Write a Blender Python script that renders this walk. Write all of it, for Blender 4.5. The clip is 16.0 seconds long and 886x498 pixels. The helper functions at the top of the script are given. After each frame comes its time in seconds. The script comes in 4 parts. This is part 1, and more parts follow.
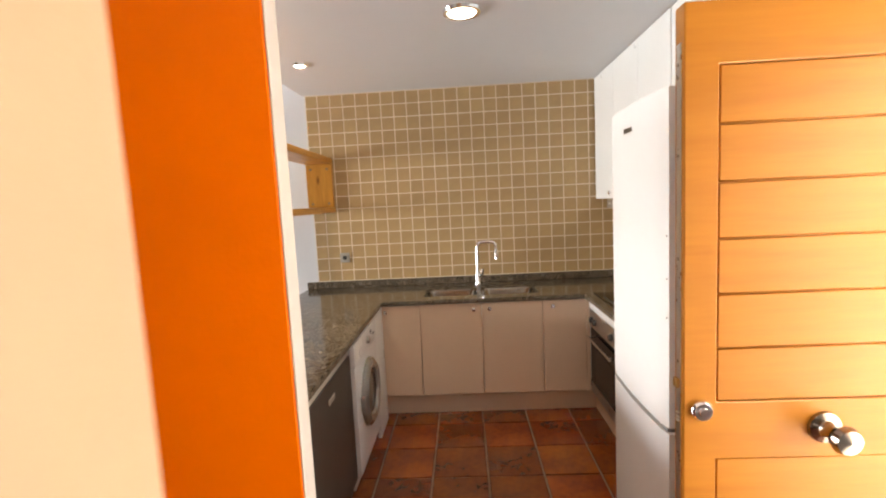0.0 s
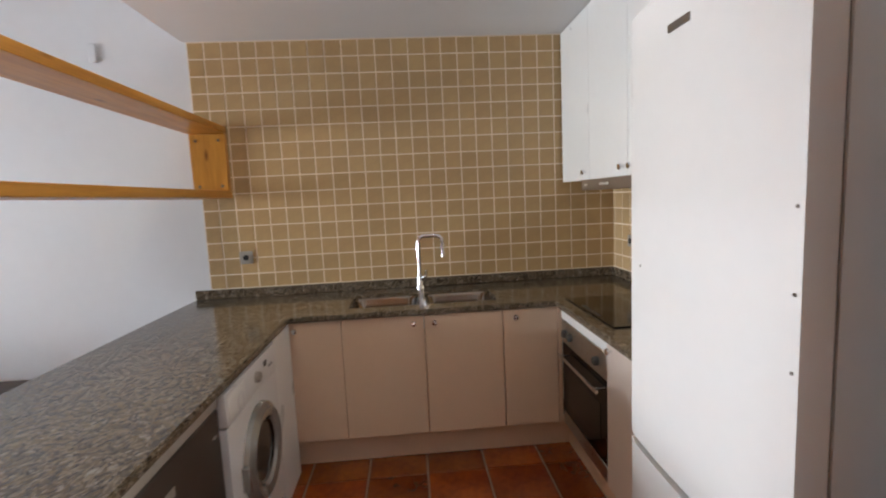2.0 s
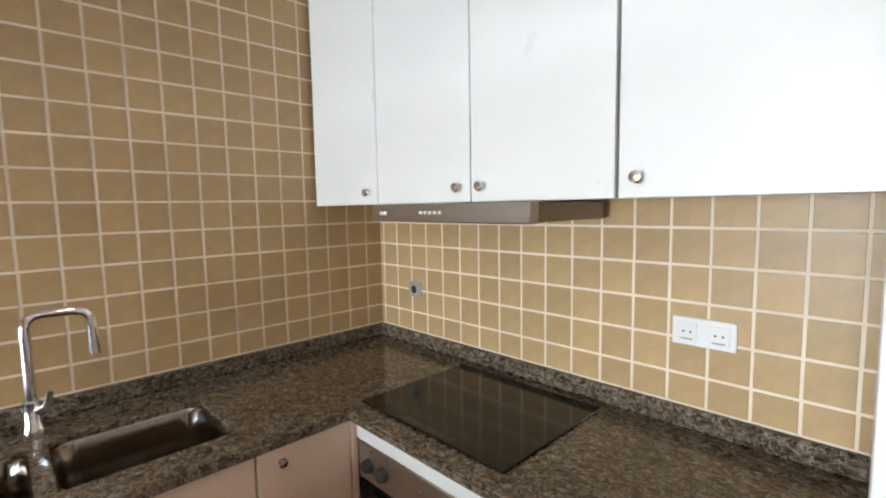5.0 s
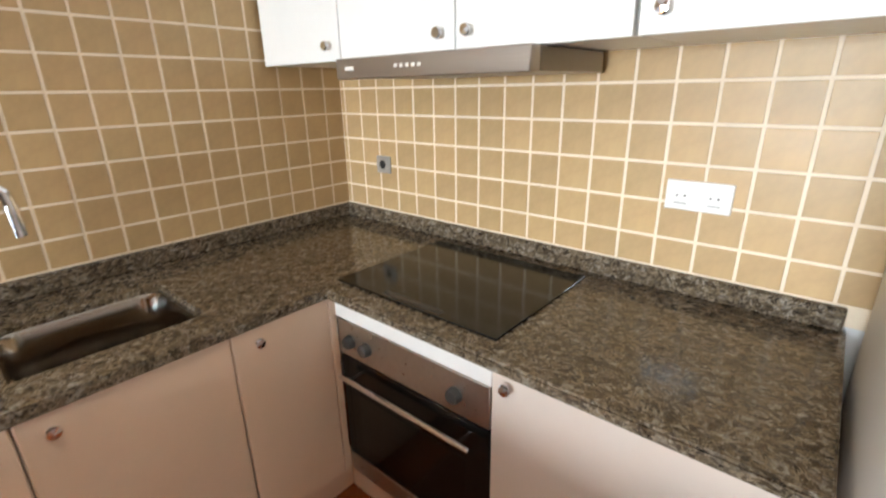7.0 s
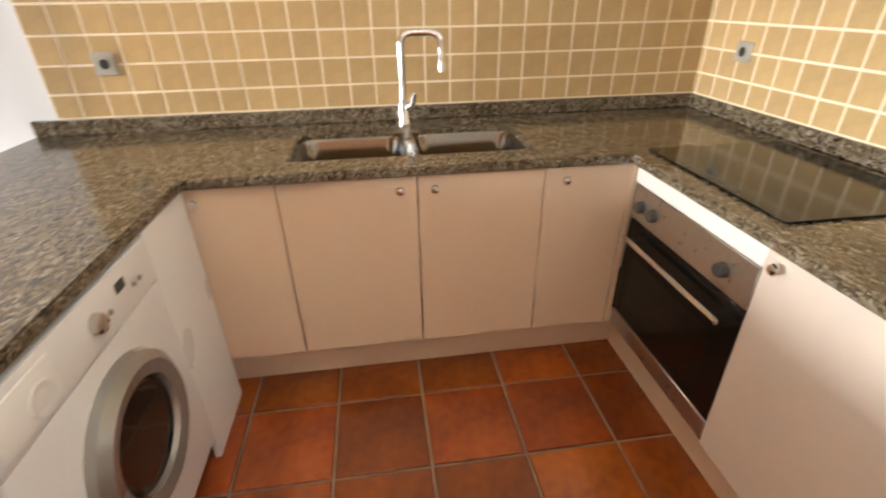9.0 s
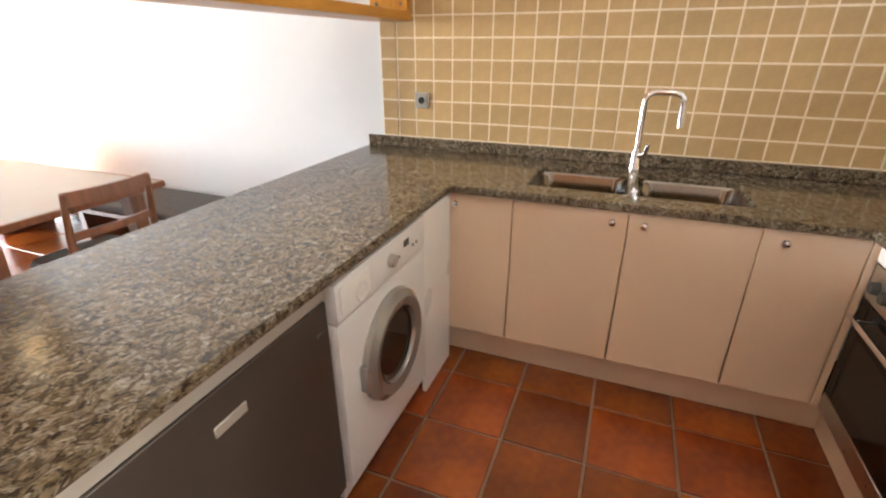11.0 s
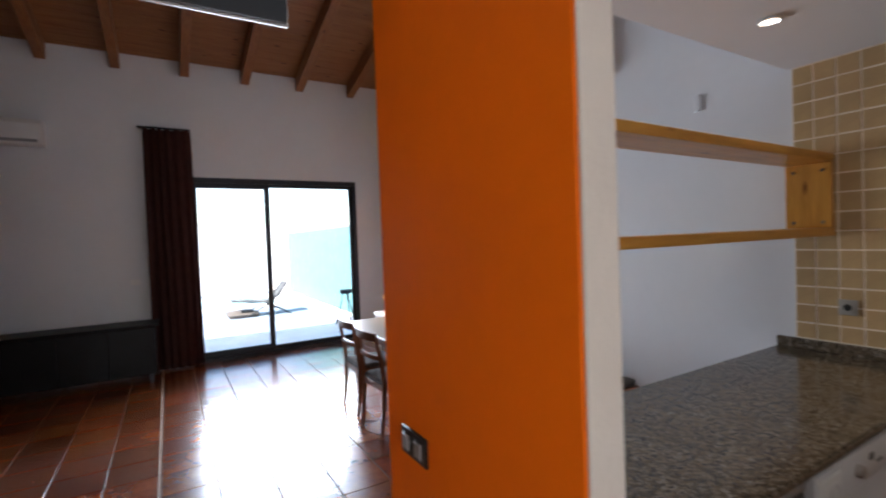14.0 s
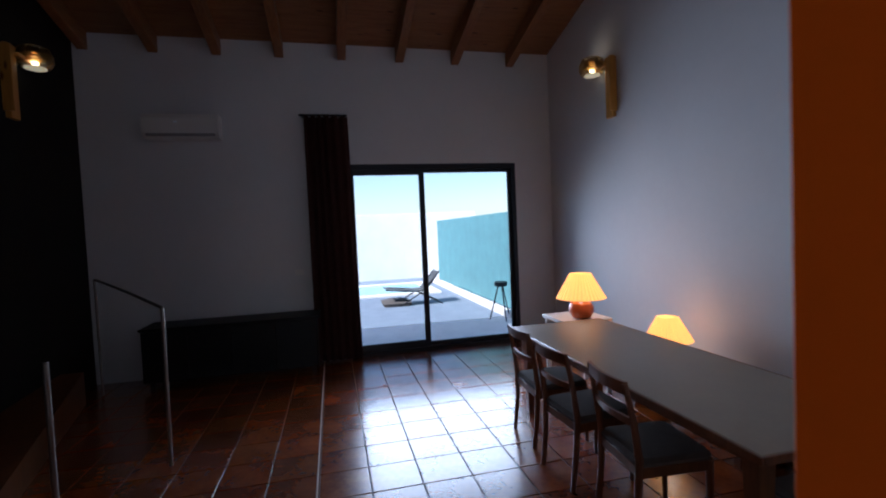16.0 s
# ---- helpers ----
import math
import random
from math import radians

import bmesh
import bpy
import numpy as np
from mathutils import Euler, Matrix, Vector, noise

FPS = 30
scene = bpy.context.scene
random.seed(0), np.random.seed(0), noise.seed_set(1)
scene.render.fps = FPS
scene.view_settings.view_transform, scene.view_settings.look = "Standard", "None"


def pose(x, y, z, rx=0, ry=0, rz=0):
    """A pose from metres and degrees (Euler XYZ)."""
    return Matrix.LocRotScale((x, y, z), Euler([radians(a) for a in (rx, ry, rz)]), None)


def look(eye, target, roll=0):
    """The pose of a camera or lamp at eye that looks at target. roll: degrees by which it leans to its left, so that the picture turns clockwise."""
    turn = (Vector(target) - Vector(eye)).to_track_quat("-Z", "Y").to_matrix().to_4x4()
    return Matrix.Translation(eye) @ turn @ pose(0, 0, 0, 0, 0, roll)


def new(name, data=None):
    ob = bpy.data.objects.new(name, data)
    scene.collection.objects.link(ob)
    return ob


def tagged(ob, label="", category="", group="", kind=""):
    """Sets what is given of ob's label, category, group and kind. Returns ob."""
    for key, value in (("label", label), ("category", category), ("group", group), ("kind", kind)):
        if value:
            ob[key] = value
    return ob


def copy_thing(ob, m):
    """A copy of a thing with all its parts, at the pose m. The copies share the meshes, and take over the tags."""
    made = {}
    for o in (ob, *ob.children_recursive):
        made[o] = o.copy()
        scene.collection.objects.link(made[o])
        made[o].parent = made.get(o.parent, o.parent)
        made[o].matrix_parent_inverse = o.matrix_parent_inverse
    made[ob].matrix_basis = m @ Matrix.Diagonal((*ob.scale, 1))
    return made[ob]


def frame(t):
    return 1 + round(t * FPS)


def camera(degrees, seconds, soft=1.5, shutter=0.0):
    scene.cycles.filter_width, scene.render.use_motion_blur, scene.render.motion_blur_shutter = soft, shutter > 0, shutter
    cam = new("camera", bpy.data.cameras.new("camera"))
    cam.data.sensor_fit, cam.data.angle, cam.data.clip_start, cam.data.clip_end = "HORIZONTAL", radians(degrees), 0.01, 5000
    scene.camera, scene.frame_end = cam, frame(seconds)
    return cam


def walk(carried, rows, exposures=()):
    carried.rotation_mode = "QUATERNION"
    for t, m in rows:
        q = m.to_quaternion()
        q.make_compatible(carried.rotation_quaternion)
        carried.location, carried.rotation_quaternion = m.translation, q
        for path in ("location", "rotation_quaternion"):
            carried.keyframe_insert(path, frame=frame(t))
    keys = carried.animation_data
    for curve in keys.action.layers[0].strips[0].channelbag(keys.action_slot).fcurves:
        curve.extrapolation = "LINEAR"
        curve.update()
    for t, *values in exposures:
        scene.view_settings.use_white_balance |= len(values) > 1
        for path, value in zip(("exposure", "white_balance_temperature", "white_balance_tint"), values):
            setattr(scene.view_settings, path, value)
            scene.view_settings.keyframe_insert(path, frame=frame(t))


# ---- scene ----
cam = camera(87.5, 16.0, 2.0, 0.4)
PATH = [
    (0, (0.246, 0.013, 1.596), (0.151, 2.0, 1.393), -2.9),
    (0.5, (0.256, 0.201, 1.564), (0.204, 2.19, 1.358), -2.8),
    (1, (0.324, 0.414, 1.541), (0.239, 2.4, 1.325), -3.1),
    (1.5, (0.319, 0.594, 1.51), (0.302, 2.582, 1.293), -3.1),
    (2, (0.294, 0.824, 1.493), (0.433, 2.806, 1.271), -2.7),
    (2.5, (0.304, 1.032, 1.481), (0.607, 2.997, 1.263), -2.5),
    (3, (0.32, 1.309, 1.53), (0.817, 3.232, 1.293), -1.9),
    (3.5, (0.317, 1.513, 1.528), (1.041, 3.366, 1.318), -1.8),
    (4, (0.288, 1.708, 1.543), (1.29, 3.428, 1.348), -1.6),
    (4.2, (0.293, 1.78, 1.546), (1.386, 3.444, 1.358), -1.5),
    (6.3, (0.316, 2.278, 1.507), (1.935, 3.4, 1.162), -0.3),
    (6.5, (0.311, 2.266, 1.496), (1.911, 3.385, 1.061), -0.3),
    (7, (0.337, 2.189, 1.461), (1.771, 3.422, 0.809), -1.0),
    (7.5, (0.345, 2.118, 1.41), (1.554, 3.511, 0.636), -1.6),
    (8, (0.302, 2.037, 1.407), (1.188, 3.591, 0.513), -2.4),
    (8.5, (0.229, 1.963, 1.4), (0.826, 3.621, 0.454), -1.5),
    (9, (0.233, 1.879, 1.367), (0.468, 3.619, 0.41), -0.9),
    (9.5, (0.224, 1.803, 1.352), (0.135, 3.547, 0.377), 0.0),
    (9.7, (0.222, 1.782, 1.355), (0.002, 3.506, 0.365), 0.0),
    (11.8, (0.383, 1.281, 1.529), (-0.469, 3.019, 1.026), -0.5),
    (12, (0.412, 1.226, 1.556), (-0.504, 2.957, 1.15), -0.7),
    (12.5, (0.503, 1.114, 1.608), (-0.625, 2.752, 1.392), -1.4),
    (13, (0.562, 1.026, 1.61), (-0.836, 2.454, 1.524), -1.8),
    (13.5, (0.407, 0.937, 1.616), (-1.152, 2.189, 1.566), -1.9),
    (14, (0.246, 0.774, 1.619), (-1.472, 1.796, 1.571), -2.1),
    (14.5, (0.053, 0.744, 1.591), (-1.783, 1.537, 1.56), -2.8),
    (15, (-0.276, 0.854, 1.53), (-2.194, 1.42, 1.506), -3.1),
    (15.5, (-0.506, 0.903, 1.558), (-2.453, 1.358, 1.517), -3.0),
    (16, (-0.684, 0.834, 1.656), (-2.628, 1.297, 1.574), -2.5),
]
EXPOSURES = [(0, 3.38, 7500, 10), (1.0, 3.2, 7300, 10), (2.0, 2.85, 6700, 9), (3.0, 2.95, 6500, 8), (4.2, 3.2, 6400, 6), (6.3, 3.15, 6500, 5), (7.0, 3.6, 6700, 6), (7.5, 3.85, 7000, 6), (8.5, 4.0, 7500, 7), (9.7, 4.0, 7600, 7), (11.8, 3.7, 7000, 9), (13.0, 3.2, 6800, 10), (13.5, 2.75, 6500, 10), (14.0, 2.0, 6300, 10), (14.6, 1.35, 6200, 12), (16, 0.42, 5450, 13)]
walk(cam, [(t, look(eye, target, roll)) for t, eye, target, roll in PATH], EXPOSURES)

# ---- world, sun and lamps ----
world = bpy.data.worlds.new("sky")
scene.world = world
world.use_nodes = True
wn, wl = world.node_tree.nodes, world.node_tree.links
sky = wn.new("ShaderNodeTexSky")
sky.sky_type, sky.sun_disc = "NISHITA", False
sky.sun_elevation, sky.sun_rotation = radians(49.2), radians(152.6)
wl.new(sky.outputs["Color"], wn["Background"].inputs["Color"])
wn["Background"].inputs["Strength"].default_value = 0.15


def lamp(name, kind, m, power, colour, **values):
    data = bpy.data.lights.new(name, kind)
    data.energy, data.color = power, colour
    for key, value in values.items():
        setattr(data, key, value)
    ob = new(name, data)
    ob.matrix_world = m
    return ob


def aim(x, y, z):
    return Vector((x, y, z)).to_track_quat("-Z", "Y").to_matrix().to_4x4()


lamp("sun", "SUN", aim(-0.3, 0.58, -0.757), 5.0, (1, 0.95, 0.86), angle=radians(0.5))
# sky light that comes in by the patio door and by the open entrance
lamp("patio_skylight", "AREA", Matrix.Translation((-6.84, 2.22, 1.35)) @ aim(1, 0.03, -0.05), 27.0, (0.82, 0.89, 1.0), shape="RECTANGLE", size=2.2, size_y=1.3, spread=radians(118))
lamp("entrance_skylight", "AREA", Matrix.Translation((1.68, 0.57, 1.05)) @ aim(-1, 0.18, 0), 2.6, (1.0, 0.92, 0.80), shape="RECTANGLE", size=0.60, size_y=1.95)
SPOTS = [(0.284, 2.444, 2.0), (-0.785, 3.125, 1.0), (-0.83, 2.325, 1.0)]
for sx, sy, _ in SPOTS:
    lamp("downlight", "AREA", Matrix.Translation((sx, sy, 2.50)) @ aim(0, 0.001, -1), 0.32, (1.0, 0.90, 0.76), shape="DISK", size=0.09, spread=radians(150))

# ---- materials ----
def mat(name, col, rough=0.5, metal=0.0, var=0.1, scale=6.0, bump=0.0, bscale=90.0, rand=0.0, stretch=(1, 1, 1), coat=0.0, rvar=0.08, col2=None):
    m = bpy.data.materials.new(name)
    m.use_nodes = True
    n, l = m.node_tree.nodes, m.node_tree.links
    b = n["Principled BSDF"]
    tc, mp = n.new("ShaderNodeTexCoord"), n.new("ShaderNodeMapping")
    l.new(tc.outputs["Object"], mp.inputs["Vector"])
    mp.inputs["Scale"].default_value = stretch
    n1, n2 = n.new("ShaderNodeTexNoise"), n.new("ShaderNodeTexNoise")
    n1.inputs["Scale"].default_value, n1.inputs["Detail"].default_value = scale, 5
    n2.inputs["Scale"].default_value, n2.inputs["Detail"].default_value = scale * 9, 3
    for q in (n1, n2):
        l.new(mp.outputs["Vector"], q.inputs["Vector"])
    add = n.new("ShaderNodeMath")
    add.operation = "MULTIPLY_ADD"
    l.new(n2.outputs["Fac"], add.inputs[0])
    add.inputs[1].default_value = 0.4
    l.new(n1.outputs["Fac"], add.inputs[2])
    ramp = n.new("ShaderNodeValToRGB")
    ramp.color_ramp.elements[0].position, ramp.color_ramp.elements[1].position = 0.45, 0.95
    hi = col2 or tuple(min(1, c * (1 + var)) for c in col)
    ramp.color_ramp.elements[0].color = (*[c * (1 - var) for c in col], 1)
    ramp.color_ramp.elements[1].color = (*hi, 1)
    l.new(add.outputs[0], ramp.inputs["Fac"])
    out = ramp.outputs["Color"]
    if rand:
        oi, mr, mx = n.new("ShaderNodeObjectInfo"), n.new("ShaderNodeMapRange"), n.new("ShaderNodeHueSaturation")
        mr.inputs["To Min"].default_value, mr.inputs["To Max"].default_value = 1 - rand, 1 + rand
        geo, both, part_ = n.new("ShaderNodeNewGeometry"), n.new("ShaderNodeMath"), n.new("ShaderNodeMath")
        part_.operation = "FRACT"
        l.new(oi.outputs["Random"], both.inputs[0])
        l.new(geo.outputs["Random Per Island"], both.inputs[1])
        l.new(both.outputs[0], part_.inputs[0])
        l.new(part_.outputs[0], mr.inputs["Value"])
        l.new(mr.outputs["Result"], mx.inputs["Value"])
        far_, fr_, hue = n.new("ShaderNodeMath"), n.new("ShaderNodeMath"), n.new("ShaderNodeMapRange")
        far_.operation, fr_.operation = "MULTIPLY", "FRACT"
        far_.inputs[1].default_value = 7.31
        hue.inputs["To Min"].default_value, hue.inputs["To Max"].default_value = 0.5 - 0.024 * rand, 0.5 + 0.014 * rand
        l.new(part_.outputs[0], far_.inputs[0])
        l.new(far_.outputs[0], fr_.inputs[0])
        l.new(fr_.outputs[0], hue.inputs["Value"])
        l.new(hue.outputs["Result"], mx.inputs["Hue"])
        l.new(out, mx.inputs["Color"])
        out = mx.outputs["Color"]
    l.new(out, b.inputs["Base Color"])
    rr = n.new("ShaderNodeMapRange")
    rr.inputs["To Min"].default_value, rr.inputs["To Max"].default_value = max(0.02, rough - rvar), min(1, rough + rvar)
    l.new(n1.outputs["Fac"], rr.inputs["Value"])
    l.new(rr.outputs["Result"], b.inputs["Roughness"])
    b.inputs["Metallic"].default_value = metal
    b.inputs["Coat Weight"].default_value = coat
    b.inputs["Coat Roughness"].default_value = 0.08
    if bump:
        nb, bp = n.new("ShaderNodeTexNoise"), n.new("ShaderNodeBump")
        nb.inputs["Scale"].default_value, nb.inputs["Detail"].default_value = bscale, 4
        l.new(mp.outputs["Vector"], nb.inputs["Vector"])
        l.new(nb.outputs["Fac"], bp.inputs["Height"])
        bp.inputs["Strength"].default_value, bp.inputs["Distance"].default_value = bump, 0.004
        l.new(bp.outputs["Normal"], b.inputs["Normal"])
    return m


def granite(name):
    """Speckled stone: tan and grey grains in dark veins, with coarse patches."""
    m = mat(name, (0.2, 0.17, 0.14), rough=0.14, rvar=0.05)
    n, l = m.node_tree.nodes, m.node_tree.links
    b = n["Principled BSDF"]
    tc, mp = n.new("ShaderNodeTexCoord"), n.new("ShaderNodeMapping")
    mp.inputs["Rotation"].default_value = (0.3, 0.2, 0.5)
    mp.inputs["Scale"].default_value = (1.0, 0.75, 1.0)
    l.new(tc.outputs["Object"], mp.inputs["Vector"])
    v, v2, ns, patch = n.new("ShaderNodeTexVoronoi"), n.new("ShaderNodeTexVoronoi"), n.new("ShaderNodeTexNoise"), n.new("ShaderNodeTexNoise")
    v.inputs["Scale"].default_value, v2.inputs["Scale"].default_value = 122, 280
    ns.inputs["Scale"].default_value, ns.inputs["Detail"].default_value, ns.inputs["Distortion"].default_value = 24, 8, 1.4
    patch.inputs["Scale"].default_value, patch.inputs["Detail"].default_value, patch.inputs["Distortion"].default_value = 24, 6, 2.0
    mixv = n.new("ShaderNodeMix")
    mixv.data_type = "VECTOR"
    mixv.inputs["Factor"].default_value = 0.06
    l.new(mp.outputs["Vector"], mixv.inputs[4])
    l.new(ns.outputs["Color"], mixv.inputs[5])
    for q in (ns, patch):
        l.new(mp.outputs["Vector"], q.inputs["Vector"])
    for q in (v, v2):
        l.new(mixv.outputs[1], q.inputs["Vector"])

    def stepped(source, stops):
        r = n.new("ShaderNodeValToRGB")
        e = r.color_ramp.elements
        e[0].position, e[0].color = stops[0][0], (*stops[0][1], 1)
        e[1].position, e[1].color = stops[-1][0], (*stops[-1][1], 1)
        for p, c in stops[1:-1]:
            e.new(p).color = (*c, 1)
        l.new(source, r.inputs["Fac"])
        return r.outputs["Color"]

    def times(a, c, f):
        mul = n.new("ShaderNodeMix")
        mul.data_type, mul.blend_type = "RGBA", "MULTIPLY"
        mul.inputs["Factor"].default_value = f
        l.new(a, mul.inputs[6])
        l.new(c, mul.inputs[7])
        return mul.outputs[2]

    sep, sep2 = n.new("ShaderNodeSeparateColor"), n.new("ShaderNodeSeparateColor")
    l.new(v.outputs["Color"], sep.inputs["Color"])
    l.new(v2.outputs["Color"], sep2.inputs["Color"])
    grains = stepped(sep.outputs["Red"], [(0.0, (0.055, 0.045, 0.036)), (0.22, (0.10, 0.075, 0.048)), (0.48, (0.20, 0.158, 0.108)), (0.74, (0.26, 0.218, 0.165)), (1.0, (0.35, 0.32, 0.285))])
    flecks = stepped(sep2.outputs["Green"], [(0.0, (0.22, 0.21, 0.20)), (0.45, (0.75, 0.72, 0.68)), (1.0, (1.0, 0.97, 0.92))])
    veins = stepped(patch.outputs["Fac"], [(0.36, (0.38, 0.35, 0.33)), (0.50, (0.85, 0.82, 0.78)), (0.66, (1.0, 1.0, 1.0))])
    l.new(times(times(grains, flecks, 0.82), veins, 0.8), b.inputs["Base Color"])
    return m


def wood(name, light, dark, rough=0.4, axis="Y", knots=True, rand=0.0, grain=5.0):
    m = mat(name, light, rough=rough, rand=0)
    n, l = m.node_tree.nodes, m.node_tree.links
    b = n["Principled BSDF"]
    tc, mp, ns, nf, v = n.new("ShaderNodeTexCoord"), n.new("ShaderNodeMapping"), n.new("ShaderNodeTexNoise"), n.new("ShaderNodeTexNoise"), n.new("ShaderNodeTexVoronoi")
    s = {"X": (0.08, 1, 1), "Y": (1, 0.08, 1), "Z": (1, 1, 0.08)}[axis]
    mp.inputs["Scale"].default_value = s
    l.new(tc.outputs["Object"], mp.inputs["Vector"])
    ns.inputs["Scale"].default_value, ns.inputs["Detail"].default_value, ns.inputs["Distortion"].default_value = grain * 6, 4, 0.6
    nf.inputs["Scale"].default_value, nf.inputs["Detail"].default_value = grain * 40, 2
    for q in (ns, nf):
        l.new(mp.outputs["Vector"], q.inputs["Vector"])
    mix = n.new("ShaderNodeMath")
    mix.operation = "MULTIPLY_ADD"
    mix.inputs[1].default_value = 0.35
    l.new(nf.outputs["Fac"], mix.inputs[0])
    l.new(ns.outputs["Fac"], mix.inputs[2])
    ramp = n.new("ShaderNodeValToRGB")
    ramp.color_ramp.elements[0].position, ramp.color_ramp.elements[1].position = 0.4, 0.95
    ramp.color_ramp.elements[0].color, ramp.color_ramp.elements[1].color = (*dark, 1), (*light, 1)
    l.new(mix.outputs[0], ramp.inputs["Fac"])
    out = ramp.outputs["Color"]
    if knots:
        mk = n.new("ShaderNodeMapping")
        mk.inputs["Scale"].default_value = {"X": (0.35, 1, 1), "Y": (1, 0.35, 1), "Z": (1, 1, 0.35)}[axis]
        l.new(tc.outputs["Object"], mk.inputs["Vector"])
        l.new(mk.outputs["Vector"], v.inputs["Vector"])
        v.inputs["Scale"].default_value = 7
        kr = n.new("ShaderNodeValToRGB")
        kr.color_ramp.elements[0].position, kr.color_ramp.elements[1].position = 0.05, 0.13
        kr.color_ramp.elements[0].color, kr.color_ramp.elements[1].color = (0.25, 0.13, 0.08, 1), (1, 1, 1, 1)
        l.new(v.outputs["Distance"], kr.inputs["Fac"])
        mm = n.new("ShaderNodeMix")
        mm.data_type, mm.blend_type = "RGBA", "MULTIPLY"
        mm.inputs["Factor"].default_value = 1
        l.new(out, mm.inputs[6])
        l.new(kr.outputs["Color"], mm.inputs[7])
        out = mm.outputs[2]
    if rand:
        oi, mr, mx = n.new("ShaderNodeObjectInfo"), n.new("ShaderNodeMapRange"), n.new("ShaderNodeHueSaturation")
        mr.inputs["To Min"].default_value, mr.inputs["To Max"].default_value = 1 - rand, 1 + rand
        l.new(oi.outputs["Random"], mr.inputs["Value"])
        l.new(mr.outputs["Result"], mx.inputs["Value"])
        l.new(out, mx.inputs["Color"])
        out = mx.outputs["Color"]
    l.new(out, b.inputs["Base Color"])
    return m


def glow(name, col, strength):
    m = bpy.data.materials.new(name)
    m.use_nodes = True
    b = m.node_tree.nodes["Principled BSDF"]
    b.inputs["Base Color"].default_value = (*col, 1)
    b.inputs["Emission Color"].default_value = (*col, 1)
    b.inputs["Emission Strength"].default_value = strength
    return m


def glass(name, col=(1, 1, 1), rough=0.0):
    m = bpy.data.materials.new(name)
    m.use_nodes = True
    b = m.node_tree.nodes["Principled BSDF"]
    b.inputs["Base Color"].default_value = (*col, 1)
    b.inputs["Transmission Weight"].default_value = 1
    b.inputs["Roughness"].default_value = rough
    b.inputs["IOR"].default_value = 1.05 if rough == 0 else 1.45
    return m


WHITE = mat("white_wall_paint", (0.71, 0.715, 0.725), rough=0.8, var=0.03, scale=1.5, bump=0.25, bscale=60)
# white paint darkened to offset the strong entrance light on the wall end
CAPW = mat("toned_down_white_paint", (0.64, 0.575, 0.52), rough=0.8, var=0.04, scale=2.5, bump=0.3, bscale=50)
CEIL = mat("ceiling_paint", (0.74, 0.74, 0.75), rough=0.85, var=0.02, scale=1.0, bump=0.1, bscale=80)
ORANGE = mat("orange_wall_paint", (0.94, 0.185, 0.001), rough=0.6, var=0.05, scale=2.0, bump=0.3, bscale=45)
PEACH = mat("peach_wall_paint", (0.49, 0.31, 0.19), rough=0.6, var=0.05, scale=2.0, bump=0.3, bscale=45)
# near-black stands in for the lack of light on the stair wall
DARKWALL = mat("unlit_wall_colour", (0.018, 0.015, 0.014), rough=0.8, var=0.15, scale=2.0, bump=0.3)
GROUT = mat("cream_grout", (0.80, 0.68, 0.53), rough=0.85, var=0.08, scale=8)
WTILE = mat("beige_wall_tile", (0.46, 0.31, 0.15), rough=0.4, var=0.1, scale=9, rand=0.07, bump=0.12, bscale=40)
TERRA = mat("terracotta_floor_tile", (0.205, 0.034, 0.004), rough=0.2, var=0.35, scale=3.2, rand=0.34, col2=(0.33, 0.078, 0.009), bump=0.08, bscale=30, coat=0.8)
TERRA.node_tree.nodes["Principled BSDF"].inputs["Coat Roughness"].default_value = 0.27
FGROUT = mat("floor_grout", (0.24, 0.14, 0.085), rough=0.7, var=0.15, scale=12)
# warm bounce light from the floor is put into this cream colour
LAMI = mat("bounce_tinted_laminate", (0.72, 0.535, 0.39), rough=0.42, var=0.025, scale=3, bump=0.04, bscale=200)
# paler copy, with the patio daylight on the right-hand door in its colour
PALELAMI = mat("daylit_laminate", (0.70, 0.60, 0.53), rough=0.36, var=0.025, scale=3, bump=0.04, bscale=200)
WLAMI = mat("white_laminate", (0.82, 0.82, 0.80), rough=0.3, var=0.02, scale=3)
ENAMEL = mat("white_enamel", (0.73, 0.72, 0.71), rough=0.42, var=0.02, scale=3)
PLASTIC = mat("white_plastic", (0.78, 0.77, 0.74), rough=0.35, var=0.02)
GREYPL = mat("grey_plastic", (0.28, 0.28, 0.28), rough=0.4, var=0.05)
SOCKM = mat("nickel_plate", (0.42, 0.40, 0.36), rough=0.4, metal=0.4, var=0.05)
BLACKPL = mat("black_plastic", (0.02, 0.02, 0.02), rough=0.35, var=0.1)
GRAN = granite("brown_granite")
STEEL = mat("brushed_steel", (0.55, 0.53, 0.50), rough=0.3, metal=1.0, var=0.06, scale=4, stretch=(1, 12, 12))
SILVERP = mat("silver_painted_plastic", (0.36, 0.35, 0.33), rough=0.2, metal=0.6, var=0.04)
DSTEEL = mat("dark_steel", (0.25, 0.22, 0.195), rough=0.35, metal=1.0, var=0.08, scale=4)
HOODF = mat("hood_front_steel", (0.42, 0.38, 0.34), rough=0.34, metal=0.9, var=0.06, scale=4, stretch=(1, 0.3, 8))
CHROME = mat("chrome", (0.80, 0.80, 0.82), rough=0.06, metal=1.0, var=0.02, rvar=0.03)
DGREY = mat("dark_grey_plastic", (0.05, 0.048, 0.045), rough=0.4, var=0.05)
SINKM = mat("sink_steel", (0.27, 0.235, 0.20), rough=0.15, metal=1.0, var=0.08, scale=4)
BANDM = mat("grey_steel_band", (0.40, 0.37, 0.33), rough=0.5, metal=0.3, var=0.05)
